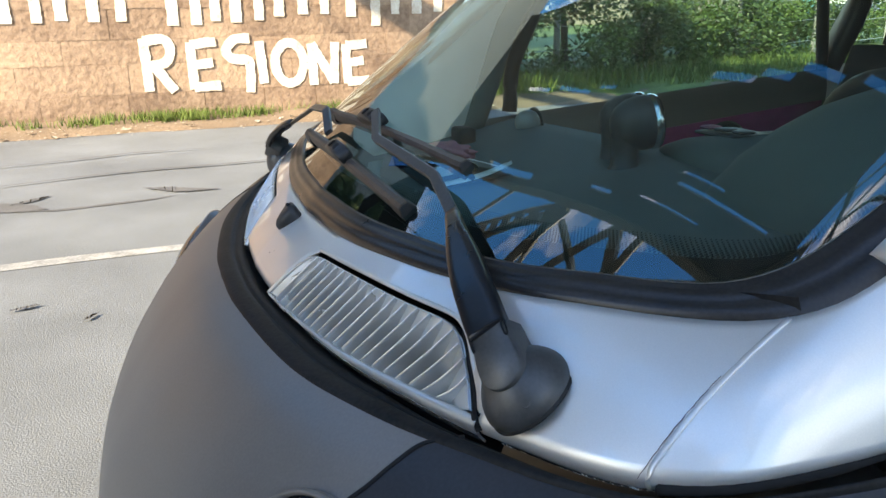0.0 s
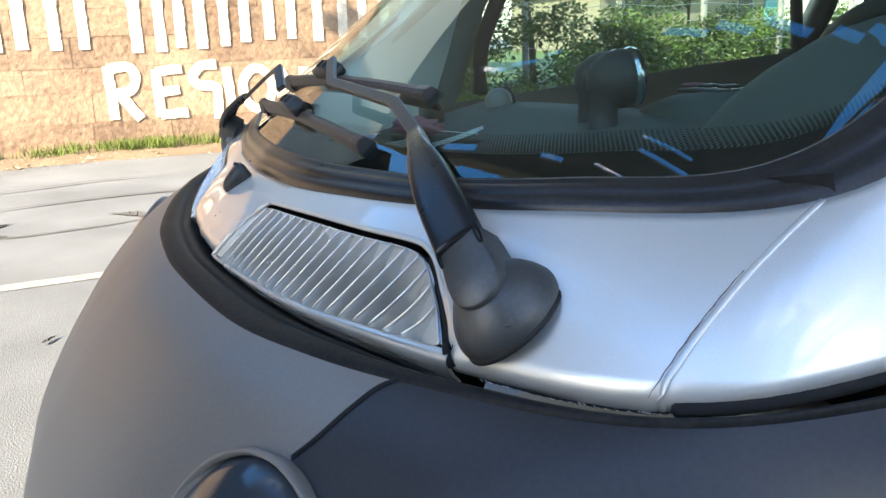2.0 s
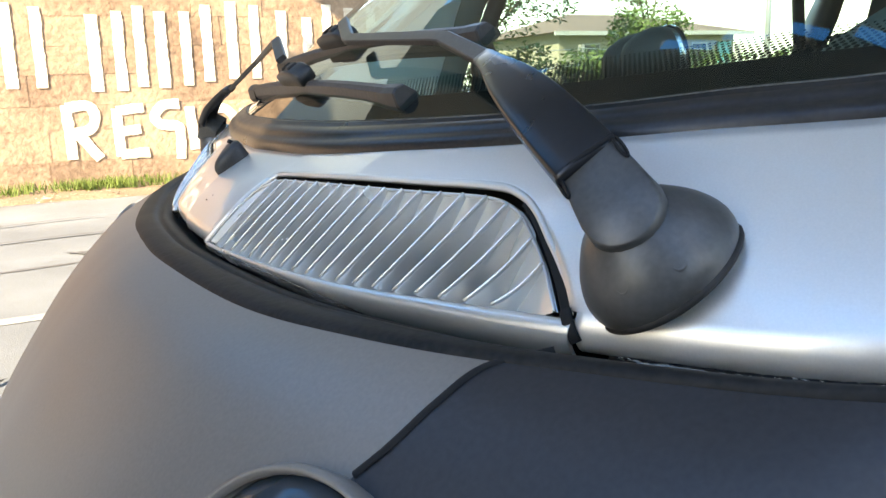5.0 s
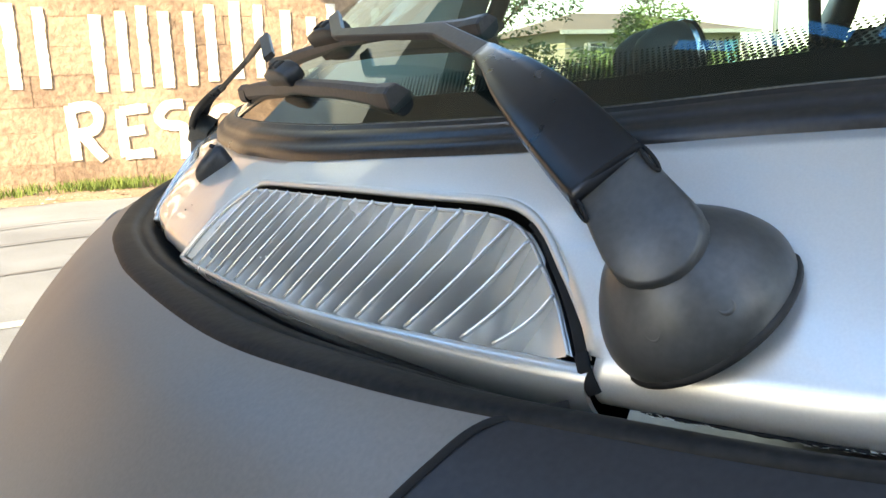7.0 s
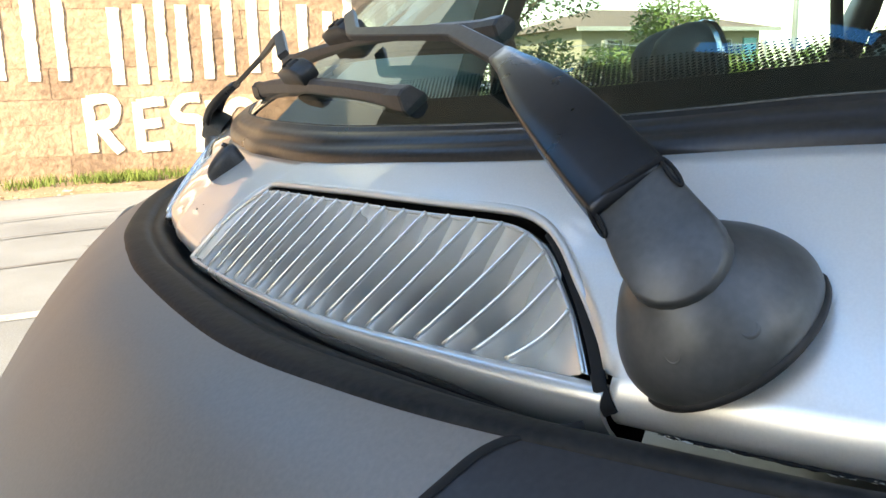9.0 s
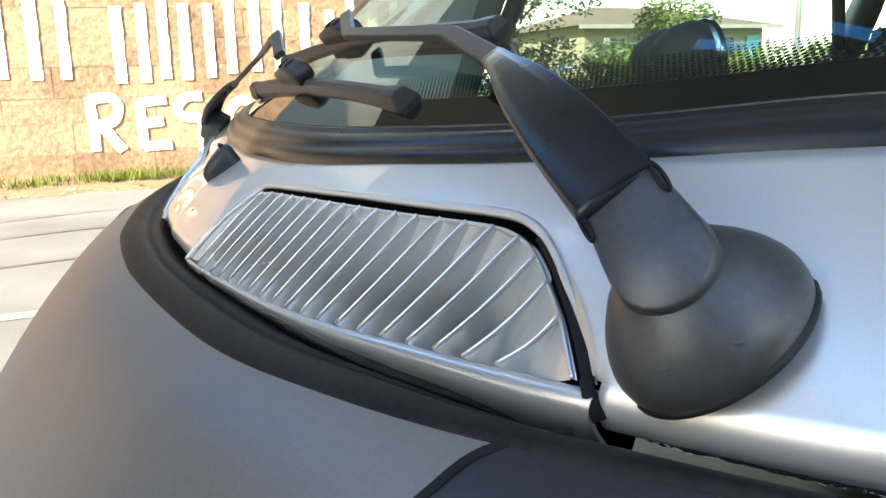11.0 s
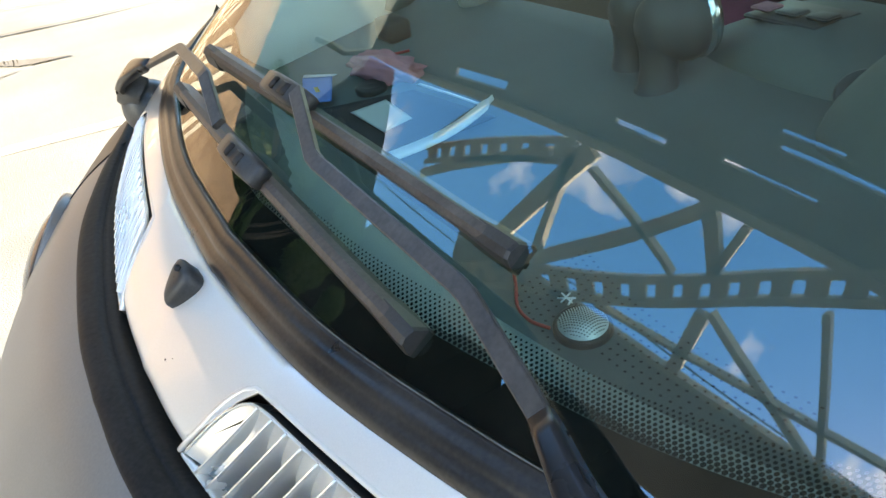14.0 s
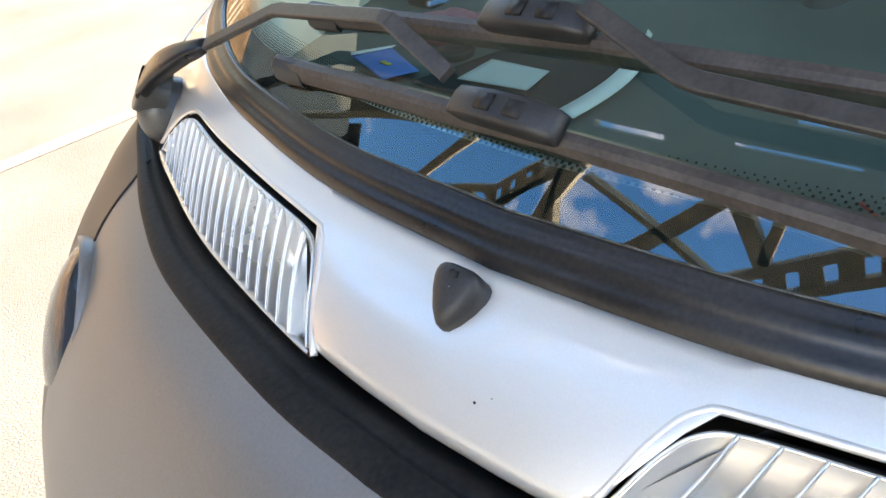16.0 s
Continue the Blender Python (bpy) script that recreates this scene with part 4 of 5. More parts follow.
# pillars, roof, sides
for s in (-1, 1):
    path = [Vector((x, s * y, z)) for x, y, z in ((.47, .665, 1.085), (.56, .662, 1.15), (.72, .645, 1.285), (.92, .62, 1.43), (1.04, .60, 1.50))]
    part("pillar", sweep(catmull(path, 16), ring(12, .038, .024, 3)), SILVER, car, "silver windscreen pillar")
    path = [Vector((x, s * y, z)) for x, y, z in ((.70, .655, 1.00), (.745, .65, 1.12), (.80, .635, 1.27), (.93, .60, 1.42))]
    part("pillar_trim", sweep(catmull(path, 12), ring(10, .02, .028, 3)), DASH, car, "dark inner pillar trim")
    # door: sill band, inner card, window frame
    bm = grid([[Vector((x, s * (.745 + o), z + .072 * (x - .9)))
               for x in (.66, .9, 1.2, 1.5, 1.78)] for z, o in ((.32, 0), (.6, .012), (.85, .01), (.98, -.02), (1.03, -.05), (1.035, -.075), (.98, -.085), (.7, -.08), (.35, -.08))])
    door = part("door", tidy(bm), MATTE, car, "matte dark door with plum cloth lining")
    card = grid([[Vector((x, s * (.655 - .004 * math.sin(3 * x)), z + .085 * (x - 1.2))) for x in (1.2, 1.35, 1.5, 1.65, 1.76)] for z in (.62, .75, .86, .93, .965)])
    part("door_card", thicken(card, .006), PINK, door, "plum cloth door lining")
    part("door_speaker", lathe([(.075, 0), (.078, .008), (.066, .014), (.05, .008), (.0001, .006)], aim((1.43, s * .652, .90), (0, -s, 0)), 32), BLACK, door, "round black door speaker")
    path = [Vector((.80, s * .655, 1.04)), Vector((.82, s * .652, 1.18)), Vector((.96, s * .62, 1.40)), Vector((1.3, s * .60, 1.47)), Vector((1.62, s * .61, 1.44)), Vector((1.74, s * .645, 1.10))]
    part("window_frame", sweep(catmull(path, 40), ring(8, .014, .018, 3)), BLACK, door, "black window frame")
    pane = grid([[Vector((.79 + .95 * i / 6, s * (.668 - .05 * f), 1.04 + .07 * (i / 6) + .40 * f)) for i in range(7)] for f in (0, .25, .5, .75, 1.0)])
    gl = part("door_glass", tidy(pane), PANE, door, "clear side window")
    gl.visible_shadow = False
    part("rear_side", tidy(grid([[Vector((x, s * (.75 - .06 * max(0, x - 2.2)), z)) for x in (1.78, 1.95, 2.1, 2.26)] for z in (.28, .6, .9, 1.1)])), SILVER, car, "silver rear side")
    part("rear_pillar", sweep(catmull([Vector((1.80, s * .69, 1.10)), Vector((1.86, s * .64, 1.32)), Vector((1.85, s * .60, 1.47))], 8), ring(10, .09, .03, 3)), WING, car, "black rear pillar")
bm = grid([[Vector((x, y, z - .10 * (y / .6) ** 2)) for y in (-.60, -.45, -.25, 0, .25, .45, .60)] for x, z in ((.84, 1.50), (1.0, 1.535), (1.35, 1.55), (1.8, 1.545), (2.06, 1.515))])
part("car_roof", thicken(tidy(bm), .02), MATTE, car, "dark roof")
rows_t = []
for x, z, w in ((2.02, 1.515, .52), (2.12, 1.46, .57), (2.22, 1.30, .63), (2.32, 1.10, .68), (2.39, .92, .715), (2.42, .70, .735), (2.42, .45, .735), (2.36, .26, .71)):
    rows_t.append([Vector((x - .16 * abs(k) ** 5, w * k, z - .02 * abs(k) ** 3)) for k in [-1 + i / 8 for i in range(17)]])
tail = part("tailgate", thicken(tidy(grid(rows_t)), .01), SILVER, car, "silver tailgate")
rows_t = [[Vector((x + .008 - .10 * abs(k) ** 5, w * k, z)) for k in [-1 + i / 6 for i in range(13)]] for x, z, w in ((2.125, 1.45, .46), (2.22, 1.30, .52), (2.31, 1.12, .57))]
part("rear_window", thicken(tidy(grid(rows_t)), .004), WINDOW_DARK, tail, "dark rear window")
part("floor_pan", box((.1, -.70, .20), (2.4, .70, .26)), BLACK, car)
for x in (.42, 2.2):
    for s in (-1, 1):
        wh = part("wheel", lathe([(.28, -.075), (.285, -.05), (.285, .05), (.28, .075), (.19, .078), (.19, -.078), (.28, -.075)], aim((x, s * .66, .285), (0, s, 0)), 40), RUBBER, car, "black tyre")
        part("rim", lathe([(.188, .06), (.17, .05), (.05, .045), (.0001, .05)], aim((x, s * .66, .285), (0, s, 0)), 32), GALV, wh, "silver rim")

# pale inner trim between the glass edge and the door frame
for s in (-1, 1):
    front = [(.405, .588, 1.052), (.49, .611, 1.115), (.66, .615, 1.232), (.83, .590, 1.35), (.97, .566, 1.44)]
    back = [(.705, .648, .985), (.745, .645, 1.12), (.79, .632, 1.25), (.88, .608, 1.375), (.98, .585, 1.45)]
    rows_p = [[Vector((x, s * y, z)) for x, y, z in (f, [(a + b) / 2 + (0, .012, 0)[k] for k, (a, b) in enumerate(zip(f, g))], g)] for f, g in zip(catmull(front, 12), catmull(back, 12))]
    rows_p.insert(0, [p + Vector((0, 0, -.09)) for p in rows_p[0]])
    part("pillar_lining", thicken(tidy(grid(rows_p)), .004), TRIM_GREY, car, "pale grey inner pillar lining")

# dashboard: shelf under the screen, cross bar, pods, wheel, seats
rows_d = []
for f in range(13):
    r = []
    for i in range(41):
        y = -.64 + 1.28 * i / 40
        x0 = .235 + .40 * y * y
        x = x0 + (.80 - x0) * f / 12
        z = .972 + .06 * (f / 12) ** 1.5 + .012 * math.cos(3 * y) - .02 * max(0, abs(y) - .5)
        if f == 0:
            z = 1.03 + .12 * y * y
        if f == 1:
            z = .985 + .05 * y * y
        r.append(Vector((x, y, z)))
    rows_d.append(r)
rows_d.append([v + Vector((.05, 0, -.03)) for v in rows_d[-1]])
rows_d.append([v + Vector((.03, 0, -.35)) for v in rows_d[-1]])
dash = part("dashboard", tidy(grid(rows_d[1:])), DASH, car, "dusty dark grey dashboard shelf")
part("demister_trough", tidy(grid([rows_d[0], [a.lerp(b, .5) + Vector((0, 0, -.012)) for a, b in zip(rows_d[0], rows_d[1])], [v + Vector((.004, 0, -.002)) for v in rows_d[1]]])), RUBBER, dash, "black trough under the edge of the glass")
# centre console: rounded body behind the pods, with switch panel and a round end
rows_c = []
for i in range(21):
    f = i / 20
    y = .085 - .275 * f
    k = math.sin(math.pi * (.06 + .88 * f)) ** .5
    low, high = 1.005, 1.020 + .052 * k
    front = .775 - .02 * f + .03 * (1 - k)
    rows_c.append([Vector((front + dx, y, low + (high - low) * q)) for dx, q in ((0, 0), (-.004, .35), (.004, .7), (.020, .9), (.045, 1.0), (.12, 1.03), (.20, 1.0), (.26, .6), (.28, 0))])
cc = part("centre_console", tidy(grid(rows_c)), DASH, dash, "rounded dark centre console")
part("switch_panel", box((.84, -.06, 1.069), (.92, .035, 1.0745), .003), POD, cc, "dark grey switch panel")
for k, (x, y) in enumerate(((.86, .02), (.86, -.015), (.865, -.05))):
    part("switch", box((x - .012, y - .013, 1.077), (x + .016, y + .013, 1.082), .003), POD if k else CLOTH_PINK, cc)
for y in (-.165,):
    part("console_vent", lathe([(.027, -.004), (.028, .004), (.024, .008), (.021, .003), (.0001, .002)], aim((.775 + (.006 if y < -.14 else .045), y, 1.045 + (.0 if y < -.14 else .025)), (-.5, -.25, .75)), 28), POD, cc, "round grey air vent")
for y, x, r, lab in ((.022, .700, .043, "round instrument pod with chrome ring"), (.088, .722, .039, "round instrument pod")):
    foot = part("instrument_pod", lathe([(.030, 0), (.030, .004), (.023, .007), (.0205, .030), (.022, .05), (.026, .062)], Matrix.Translation((x, y, 1.02)), 28), POD, dash, lab)
    m = aim((x + .006, y, 1.094), Vector((1, -.25, .10)))
    part("pod_shell", lathe([(.0001, -.030), (.016, -.0285), (r * .66, -.020), (r * .90, -.003), (r, .016), (r * .98, .034), (r * .9, .036)], m, 40), POD, foot, "grey pod shell")
    part("pod_ring", lathe([(r * .98, .028), (r * 1.02, .034), (r * .99, .042), (r * .86, .042), (r * .86, .036)], m, 36), CHROME, foot, "polished ring")
    part("pod_dial", lathe([(r * .87, .037), (.0001, .037)], m, 32), BLACK, foot, "dark dial")
# round side vent
for s in (-1, 1):
    v = part("side_vent", lathe([(.052, 0), (.052, .008), (.048, .012), (.040, .011), (.036, .004)], Matrix.Translation((.77, s * .50, 1.0)), 36), POD, dash, "round swivelling air vent")
    part("vent_ball", lathe([(.018, .008), (.025, .018), (.0285, .032), (.0265, .046), (.019, .056), (.010, .0605), (.0001, .062)], Matrix.Translation((.77, s * .50, 1.0)), 28), VENT_GREY, v, "satin grey vent ball")
    for k in range(14):
        a = math.pi * (.08 + .84 * k / 13)
        part("vent_rib", tube([Vector((.785 + .003 * j, s * .50 + .036 * math.cos(a), 1.026 + .036 * math.sin(a))) for j in (0, 1)], .0048, 8), BLACK, v)
# instrument hood in front of the driver
rows_h = []
for f in range(17):
    a = math.pi * f / 16
    row = []
    for x, hf, wf in ((.665, .02, .55), (.672, .20, .74), (.690, .40, .88), (.715, .56, .95), (.745, .70, 1.0), (.78, .82, 1.02), (.82, .92, 1.03), (.87, .98, 1.03), (.92, 1.0, 1.0), (.96, .97, .95)):
        row.append(Vector((x, -.365 - .222 * wf * math.cos(a), .990 + .192 * hf * math.sin(a) ** .8)))
    rows_h.append(row)
part("instrument_hood", thicken(tidy(grid(rows_h)), .008), DASH, dash, "smooth dark instrument hood")
wheel_m = aim((.98, -.31, 1.02), Vector((1, 0, .62)))
rimpath = [wheel_m @ Vector((.185 * math.cos(a), .185 * math.sin(a), 0)) for a in [2 * math.pi * i / 40 for i in range(41)]]
sw = part("steering_wheel", tube(rimpath, .017, 10), BLACK, car, "black steering wheel")
part("wheel_hub", lathe([(.07, -.02), (.075, .0), (.06, .025), (.0001, .03)], wheel_m, 28), BLACK, sw, "black hub pad")
for a in (.3, math.pi - .3, -1.57):
    part("wheel_spoke", tube([wheel_m @ Vector((.06 * math.cos(a), .06 * math.sin(a), 0)), wheel_m @ Vector((.18 * math.cos(a), .18 * math.sin(a), 0))], .018, 8), BLACK, sw)
for y in (-.32, .36):
    seat = part("seat_cushion", box((1.15, y - .24, .50), (1.65, y + .24, .66), .05), SEAT, car, "charcoal cloth seat")
    part("backrest", sweep(catmull([Vector((1.62, y, .60)), Vector((1.72, y, .9)), Vector((1.80, y, 1.15))], 8), ring(16, .23, .06, 4), up=(-1, 0, 0)), SEAT, seat, "charcoal cloth backrest")
    part("headrest", sweep(catmull([Vector((1.80, y, 1.16)), Vector((1.83, y, 1.27)), Vector((1.85, y, 1.36))], 6), ring(16, .14, .05, 4), up=(-1, 0, 0)), SEAT, seat, "charcoal headrest")

# loose things on the dashboard
def dash_z(x, y):
    x0 = .235 + .40 * y * y
    f = (x - x0) / (.80 - x0)
    return .972 + .06 * max(f, 0) ** 1.5 + .012 * math.cos(3 * y) - .02 * max(0, abs(y) - .5)


def sheet(corners, lift, n=10, curl=0.0):
    """A thin sheet over four corners (x, y), resting on the dashboard; curl lifts its last edge."""
    a, b, c, d = [Vector((x, y, 0)) for x, y in corners]
    rows = []
    for i in range(n + 1):
        u = i / n
        p, q = a.lerp(b, u), d.lerp(c, u)
        rows.append([])
        for j in range(n + 1):
            v = p.lerp(q, j / n)
            rows[-1].append(Vector((v.x, v.y, dash_z(v.x, v.y) + lift + curl * (u * j / n) ** 2)))
    return thicken(tidy(grid(rows)), .0008)


link("dark_folder", sheet([(.405, .125), (.545, .112), (.528, .275), (.425, .335)], .004), SEAT, label="dark folded booklet lying flat on the dashboard", tags=dict(category="booklet"))
link("printed_sheet", sheet([(.440, .278), (.487, .272), (.480, .190), (.440, .186)], .0075), PAPER_GREY, label="pale grey printed sheet on the dark booklet", tags=dict(category="paper"))
strip_rows = []
for i in range(19):
    u = i / 18
    c = Vector((.409 + .142 * u, .118 - .016 * math.sin(math.pi * u) + .006 * u, 0))
    w = (.011 - .002 * u) * (1 if i < 17 else .35)
    strip_rows.append([Vector((c.x - w * .2, c.y - w, dash_z(c.x, c.y) + .010 + .010 * u)), Vector((c.x + w * .2, c.y + w * .8, dash_z(c.x, c.y) + .012 + .012 * u))])
white = link("paper_strip", thicken(tidy(grid(strip_rows)), .001), PAPER, label="curled white paper edge beside the booklet", tags=dict(category="paper"))
link("paper_edge", thicken(tidy(grid([[Vector((x, y, dash_z(x, y) + .012 + k * .001)) for x, y in ((.535 - k * .006, .265), (.541 - k * .005, .20), (.546 - k * .004, .13))] for k in (0, 1)])), .001), PAPER, white, "thin white edge")
card = link("blue_card", sheet([(.411, .363), (.450, .465), (.480, .425), (.439, .334)], .010), CARD_BLUE, label="blue printed card lying on the dashboard", tags=dict(category="card"))
link("card_margin", sheet([(.4515, .467), (.458, .476), (.487, .424), (.481, .424)], .0105, 4), PAPER, card, "white card margin")
link("card_print", sheet([(.438, .385), (.443, .405), (.448, .402), (.443, .382)], .0112, 4), material("yellow_print", (.55, .42, .08), .6), card, "small yellow printed mark")
# pink cloth, crumpled, with a dark round lid beside it
bm = bmesh.new()
bmesh.ops.create_icosphere(bm, subdivisions=4, radius=1)
for v in bm.verts:
    k = 1 + .40 * noise.noise(v.co * 2.1) + .22 * noise.noise(v.co * 5.3) + .1 * noise.noise(v.co * 11)
    v.co = Vector((v.co.x * .028 * k, v.co.y * .062 * k, max(v.co.z, -.7) * .018 * k))
bm.transform(Matrix.Translation((.535, .365, dash_z(.535, .365) + .013)) @ Matrix.Rotation(.25, 4, "Z"))
link("pink_cloth", bm, CLOTH_PINK, label="crumpled pink cloth on the dashboard", tags=dict(category="cloth"))
link("round_tin", lathe([(.021, 0), (.022, .006), (.019, .010), (.012, .009), (.0001, .011)], Matrix.Translation((.497, .335, dash_z(.497, .335))), 28), BLACK, label="small dark round tin beside the pink cloth", tags=dict(category="tin"))
link("red_cable", tube(catmull([(.535, .40, .998), (.54, .435, 1.0), (.57, .43, 1.003), (.60, .415, 1.007)], 24), .002, 8), RED_WIRE, label="thin red cable lying on the dashboard", tags=dict(category="cable"))
link("phone_cradle", box((.60, .475, 1.0), (.64, .53, 1.035), .008), BLACK, label="small black plastic holder at the dashboard's corner", tags=dict(category="holder"))
# small tweeter loudspeaker with its red lead
TWX, TWY = .394, -.221
tw = thing("tweeter", "small round tweeter loudspeaker with perforated silver dome", "loudspeaker", (TWX, TWY, dash_z(TWX, TWY)))
tm = aim((TWX, TWY, dash_z(TWX, TWY) + .002), Vector((-.08, -.05, 1.0)))


def dome_height(r0):
    return .0135 - .0095 * (r0 / .0185) ** 2.4


rel(tw, link("housing", lathe([(.0222, -.006), (.0222, .0010), (.0214, .0034), (.0198, .0042), (.0178, .0038)], tm, 36), BLACK, label="black plastic housing"))
dome = rel(tw, link("dome", lathe([(max(r0, .0001), dome_height(r0)) for r0 in (.0188, .0175, .016, .014, .012, .010, .008, .006, .004, .002, 0)], tm, 32), TWEETER, label="silver perforated dome"))
bm = bmesh.new()
for i in range(-9, 10):
    for j in range(-9, 10):
        x, y = .0021 * (i + .5 * (j % 2)), .0021 * .87 * j
        if x * x + y * y < .0172 ** 2:
            c = Vector((x, y, dome_height(math.hypot(x, y)) + .0004))
            bm.faces.new([bm.verts.new(tm @ (c + Vector((.00072 * math.cos(k), .00072 * math.sin(k), 0)))) for k in (.52, 1.57, 2.62, 3.67, 4.71, 5.76)])
rel(tw, link("perforation", bm, DARK, label="dark honeycomb of holes", smooth=False))
mark = bmesh.new()
for a, b in (((-.006, .0), (.006, .004)), ((-.005, .006), (.005, -.004)), ((0, -.006), (.001, .008)), ((-.004, -.006), (.004, -.002))):
    base = Vector((.402, -.193, dash_z(.402, -.193) + .006))
    sweep([base + Vector((a[0], a[1], 0)), base + Vector((b[0], b[1], .001))], ring(6, .0008, .0006), mark)
rel(tw, link("mark", mark, PAPER, label="small pale printed mark"))
link("red_lead", tube(catmull([(.3745, -.207, dash_z(.3745, -.207) + .003), (.369, -.190, .9905), (.372, -.170, .991), (.386, -.148, .993), (.396, -.130, .996)], 24), .0014, 8), RED_WIRE, label="thin red loudspeaker lead on the dashboard", tags=dict(category="cable"))
# smooth strip along the dashboard's front edge, paler colour standing for sky light
rows = []
for f in (0, .02, .3, .65, .98, 1):
    rows.append([])
    for i in range(61):
        y = -.50 + i / 60
        x = .255 + .40 * y * y + .088 * f
        rows[-1].append(Vector((x, y, dash_z(x, y) + (-.004 if f in (0, 1) else .0012))))
part("defroster_trim", tidy(grid(rows)), DASH_LIT, dash, "smooth front edge strip with sky light put into its paler colour")
# punched loudspeaker field in the dashboard's top
bm = bmesh.new()
for i in range(12):
    for j in range(30):
        x, y = .358 + .0072 * i + .02 * ((j - 15) / 15) ** 2, -.372 + .0076 * j
        if math.hypot(x - TWX, y - TWY) > .025 and x > (.386 if y < -.23 else .364) + .02 * ((j - 15) / 15) ** 2:
            bm.faces.new([bm.verts.new(Vector((x + .0013 * math.cos(k), y + .0013 * math.sin(k), dash_z(x, y) + .0016))) for k in (0, 1.05, 2.09, 3.14, 4.19, 5.24)])
part("speaker_holes", bm, DARK, dash, "field of small dark punched holes", smooth=False)


# far side: fence, trees, house
fence = thing("fence", "concrete fence posts with slack wires on the grassy bank", "fence", (5.0, 11.4, .2))
for i in range(8):
    x = 4.9 + i * 1.95
    rel(fence, link("fence_post", box((x - .045, 11.36, .1), (x + .045, 11.45, 1.75 + .1 * math.sin(i * 3.1)), .01), CONCRETE))
for z in (.55, .95, 1.35, 1.65):
    rel(fence, link("fence_wire", tube([Vector((4.9 + k * .975, 11.35, z + .03 * math.cos(math.pi * k))) for k in range(15)], .006, 5), GALV))


def leaves(bm, centre, radius, n, size, r, squash=1.0):
    for _ in range(n):
        d = Vector((r.gauss(0, 1), r.gauss(0, 1), r.gauss(0, 1))).normalized()
        k = radius * (.45 + .6 * r.random() ** .6)
        p = centre + Vector((d.x * k, d.y * k, d.z * k * squash))
        s = size * r.uniform(.6, 1.3)
        e1 = Vector((r.gauss(0, 1), r.gauss(0, 1), r.gauss(0, .6))).normalized()
        e2 = e1.cross(Vector((r.gauss(0, 1), r.gauss(0, 1), r.gauss(0, 1)))).normalized()
        bm.faces.new([bm.verts.new(v) for v in (p - e1 * s, p + e2 * s * .38, p + e1 * s, p - e2 * s * .38)])


def tree(x, y, height, width, seed, mat, label, trunk_h=None, leaf=.055, count=260, name="tree"):
    r = random.Random(seed)
    t = thing(name, label, name, (x, y, .2), group=name + "s on the bank")
    th = trunk_h if trunk_h is not None else height * .45
    base = Vector((x, y, .15))
    bm = bmesh.new()
    path = [base, base + Vector((r.uniform(-.1, .1), r.uniform(-.1, .1), th * .5)), base + Vector((r.uniform(-.2, .2), r.uniform(-.2, .2), th)), base + Vector((r.uniform(-.2, .2), r.uniform(-.2, .2), height * .8))]
    sweep(catmull(path, 12), ring(9, .05 * height / 3), bm, up=(.3, .2, .93), scale=lambda i: (1 - .07 * i, 1 - .07 * i))
    clumps = []
    for k in range(int(9 + width * 5)):
        f = r.uniform(.25 if trunk_h is None else .05, 1.0)
        a = r.uniform(0, 6.283)
        reach = width * r.uniform(.25, .95) * math.sin(math.pi * min(.93, .22 + .72 * f)) ** .7
        c = base + Vector((math.cos(a) * reach, math.sin(a) * reach * .8, th * .6 + (height - th * .6) * f * .95))
        clumps.append(c)
        q = base + Vector((0, 0, th * .5 + (c.z - th * .5) * .45))
        if k % 2 == 0:
            sweep(catmull([q, q.lerp(c, .55) + Vector((0, 0, .12)), c], 5), ring(6, .016 * height / 3), bm, up=(.3, .2, .93), scale=lambda i: (1 - .15 * i, 1 - .15 * i))
    rel(t, link("trunk", bm, BARK, label="brown branching trunk"))
    bm = bmesh.new()
    for c in clumps:
        leaves(bm, c, r.uniform(.28, .52) * (.6 + width * .3), count, leaf, r, .8)
    rel(t, link("crown", bm, mat, label="leafy crown with gaps", smooth=False))
    return t


tree(5.6, 10.6, 4.2, 1.5, 31, LEAF, "tall green tree with loose feathery crown on the bank")
tree(7.3, 11.9, 4.6, 1.7, 32, LEAF_DARK, "dense dark green tree on the bank")
tree(11.4, 12.6, 3.5, 1.0, 34, LEAF, "slender light green tree in front of the house")
tree(4.9, 12.6, 5.0, 1.9, 35, LEAF_DARK, "large dark tree behind the wall")
# row of unseen trees, added to darken and mottle the windscreen reflection
for i, (x, h, w) in enumerate(((-9.6, 7.4, 1.7), (-7.7, 7.8, 1.8), (-6.0, 7.6, 1.7), (-4.3, 6.8, 1.6), (-2.9, 5.4, 1.3))):
    tree(x, 11.3 + .3 * math.sin(i * 2.2), h, w, 80 + i, LEAF_DARK, "unseen dark leafy tree added behind the stone wall for reflections", trunk_h=2.0, leaf=.095, count=520)
for i, (x, y, h, w) in enumerate(((5.2, 10.1, 1.3, .9), (6.6, 10.3, 1.5, 1.0), (8.0, 10.6, 1.4, 1.0), (9.4, 10.9, 1.2, 1.1), (10.8, 11.2, 1.1, 1.0), (12.3, 11.5, 1.2, 1.2), (14.0, 12.3, 1.3, 1.3), (16.0, 13.0, 1.4, 1.4), (18.5, 14.0, 1.5, 1.5), (9.8, 12.4, 1.4, 1.2), (13.2, 13.6, 1.5, 1.4), (21.5, 15.5, 1.6, 1.7))):
    tree(x, y, h, w, 50 + i, LEAF if i % 2 else LEAF_DARK, "leafy green bush on the grassy bank", trunk_h=.25, leaf=.05, count=230, name="bush")

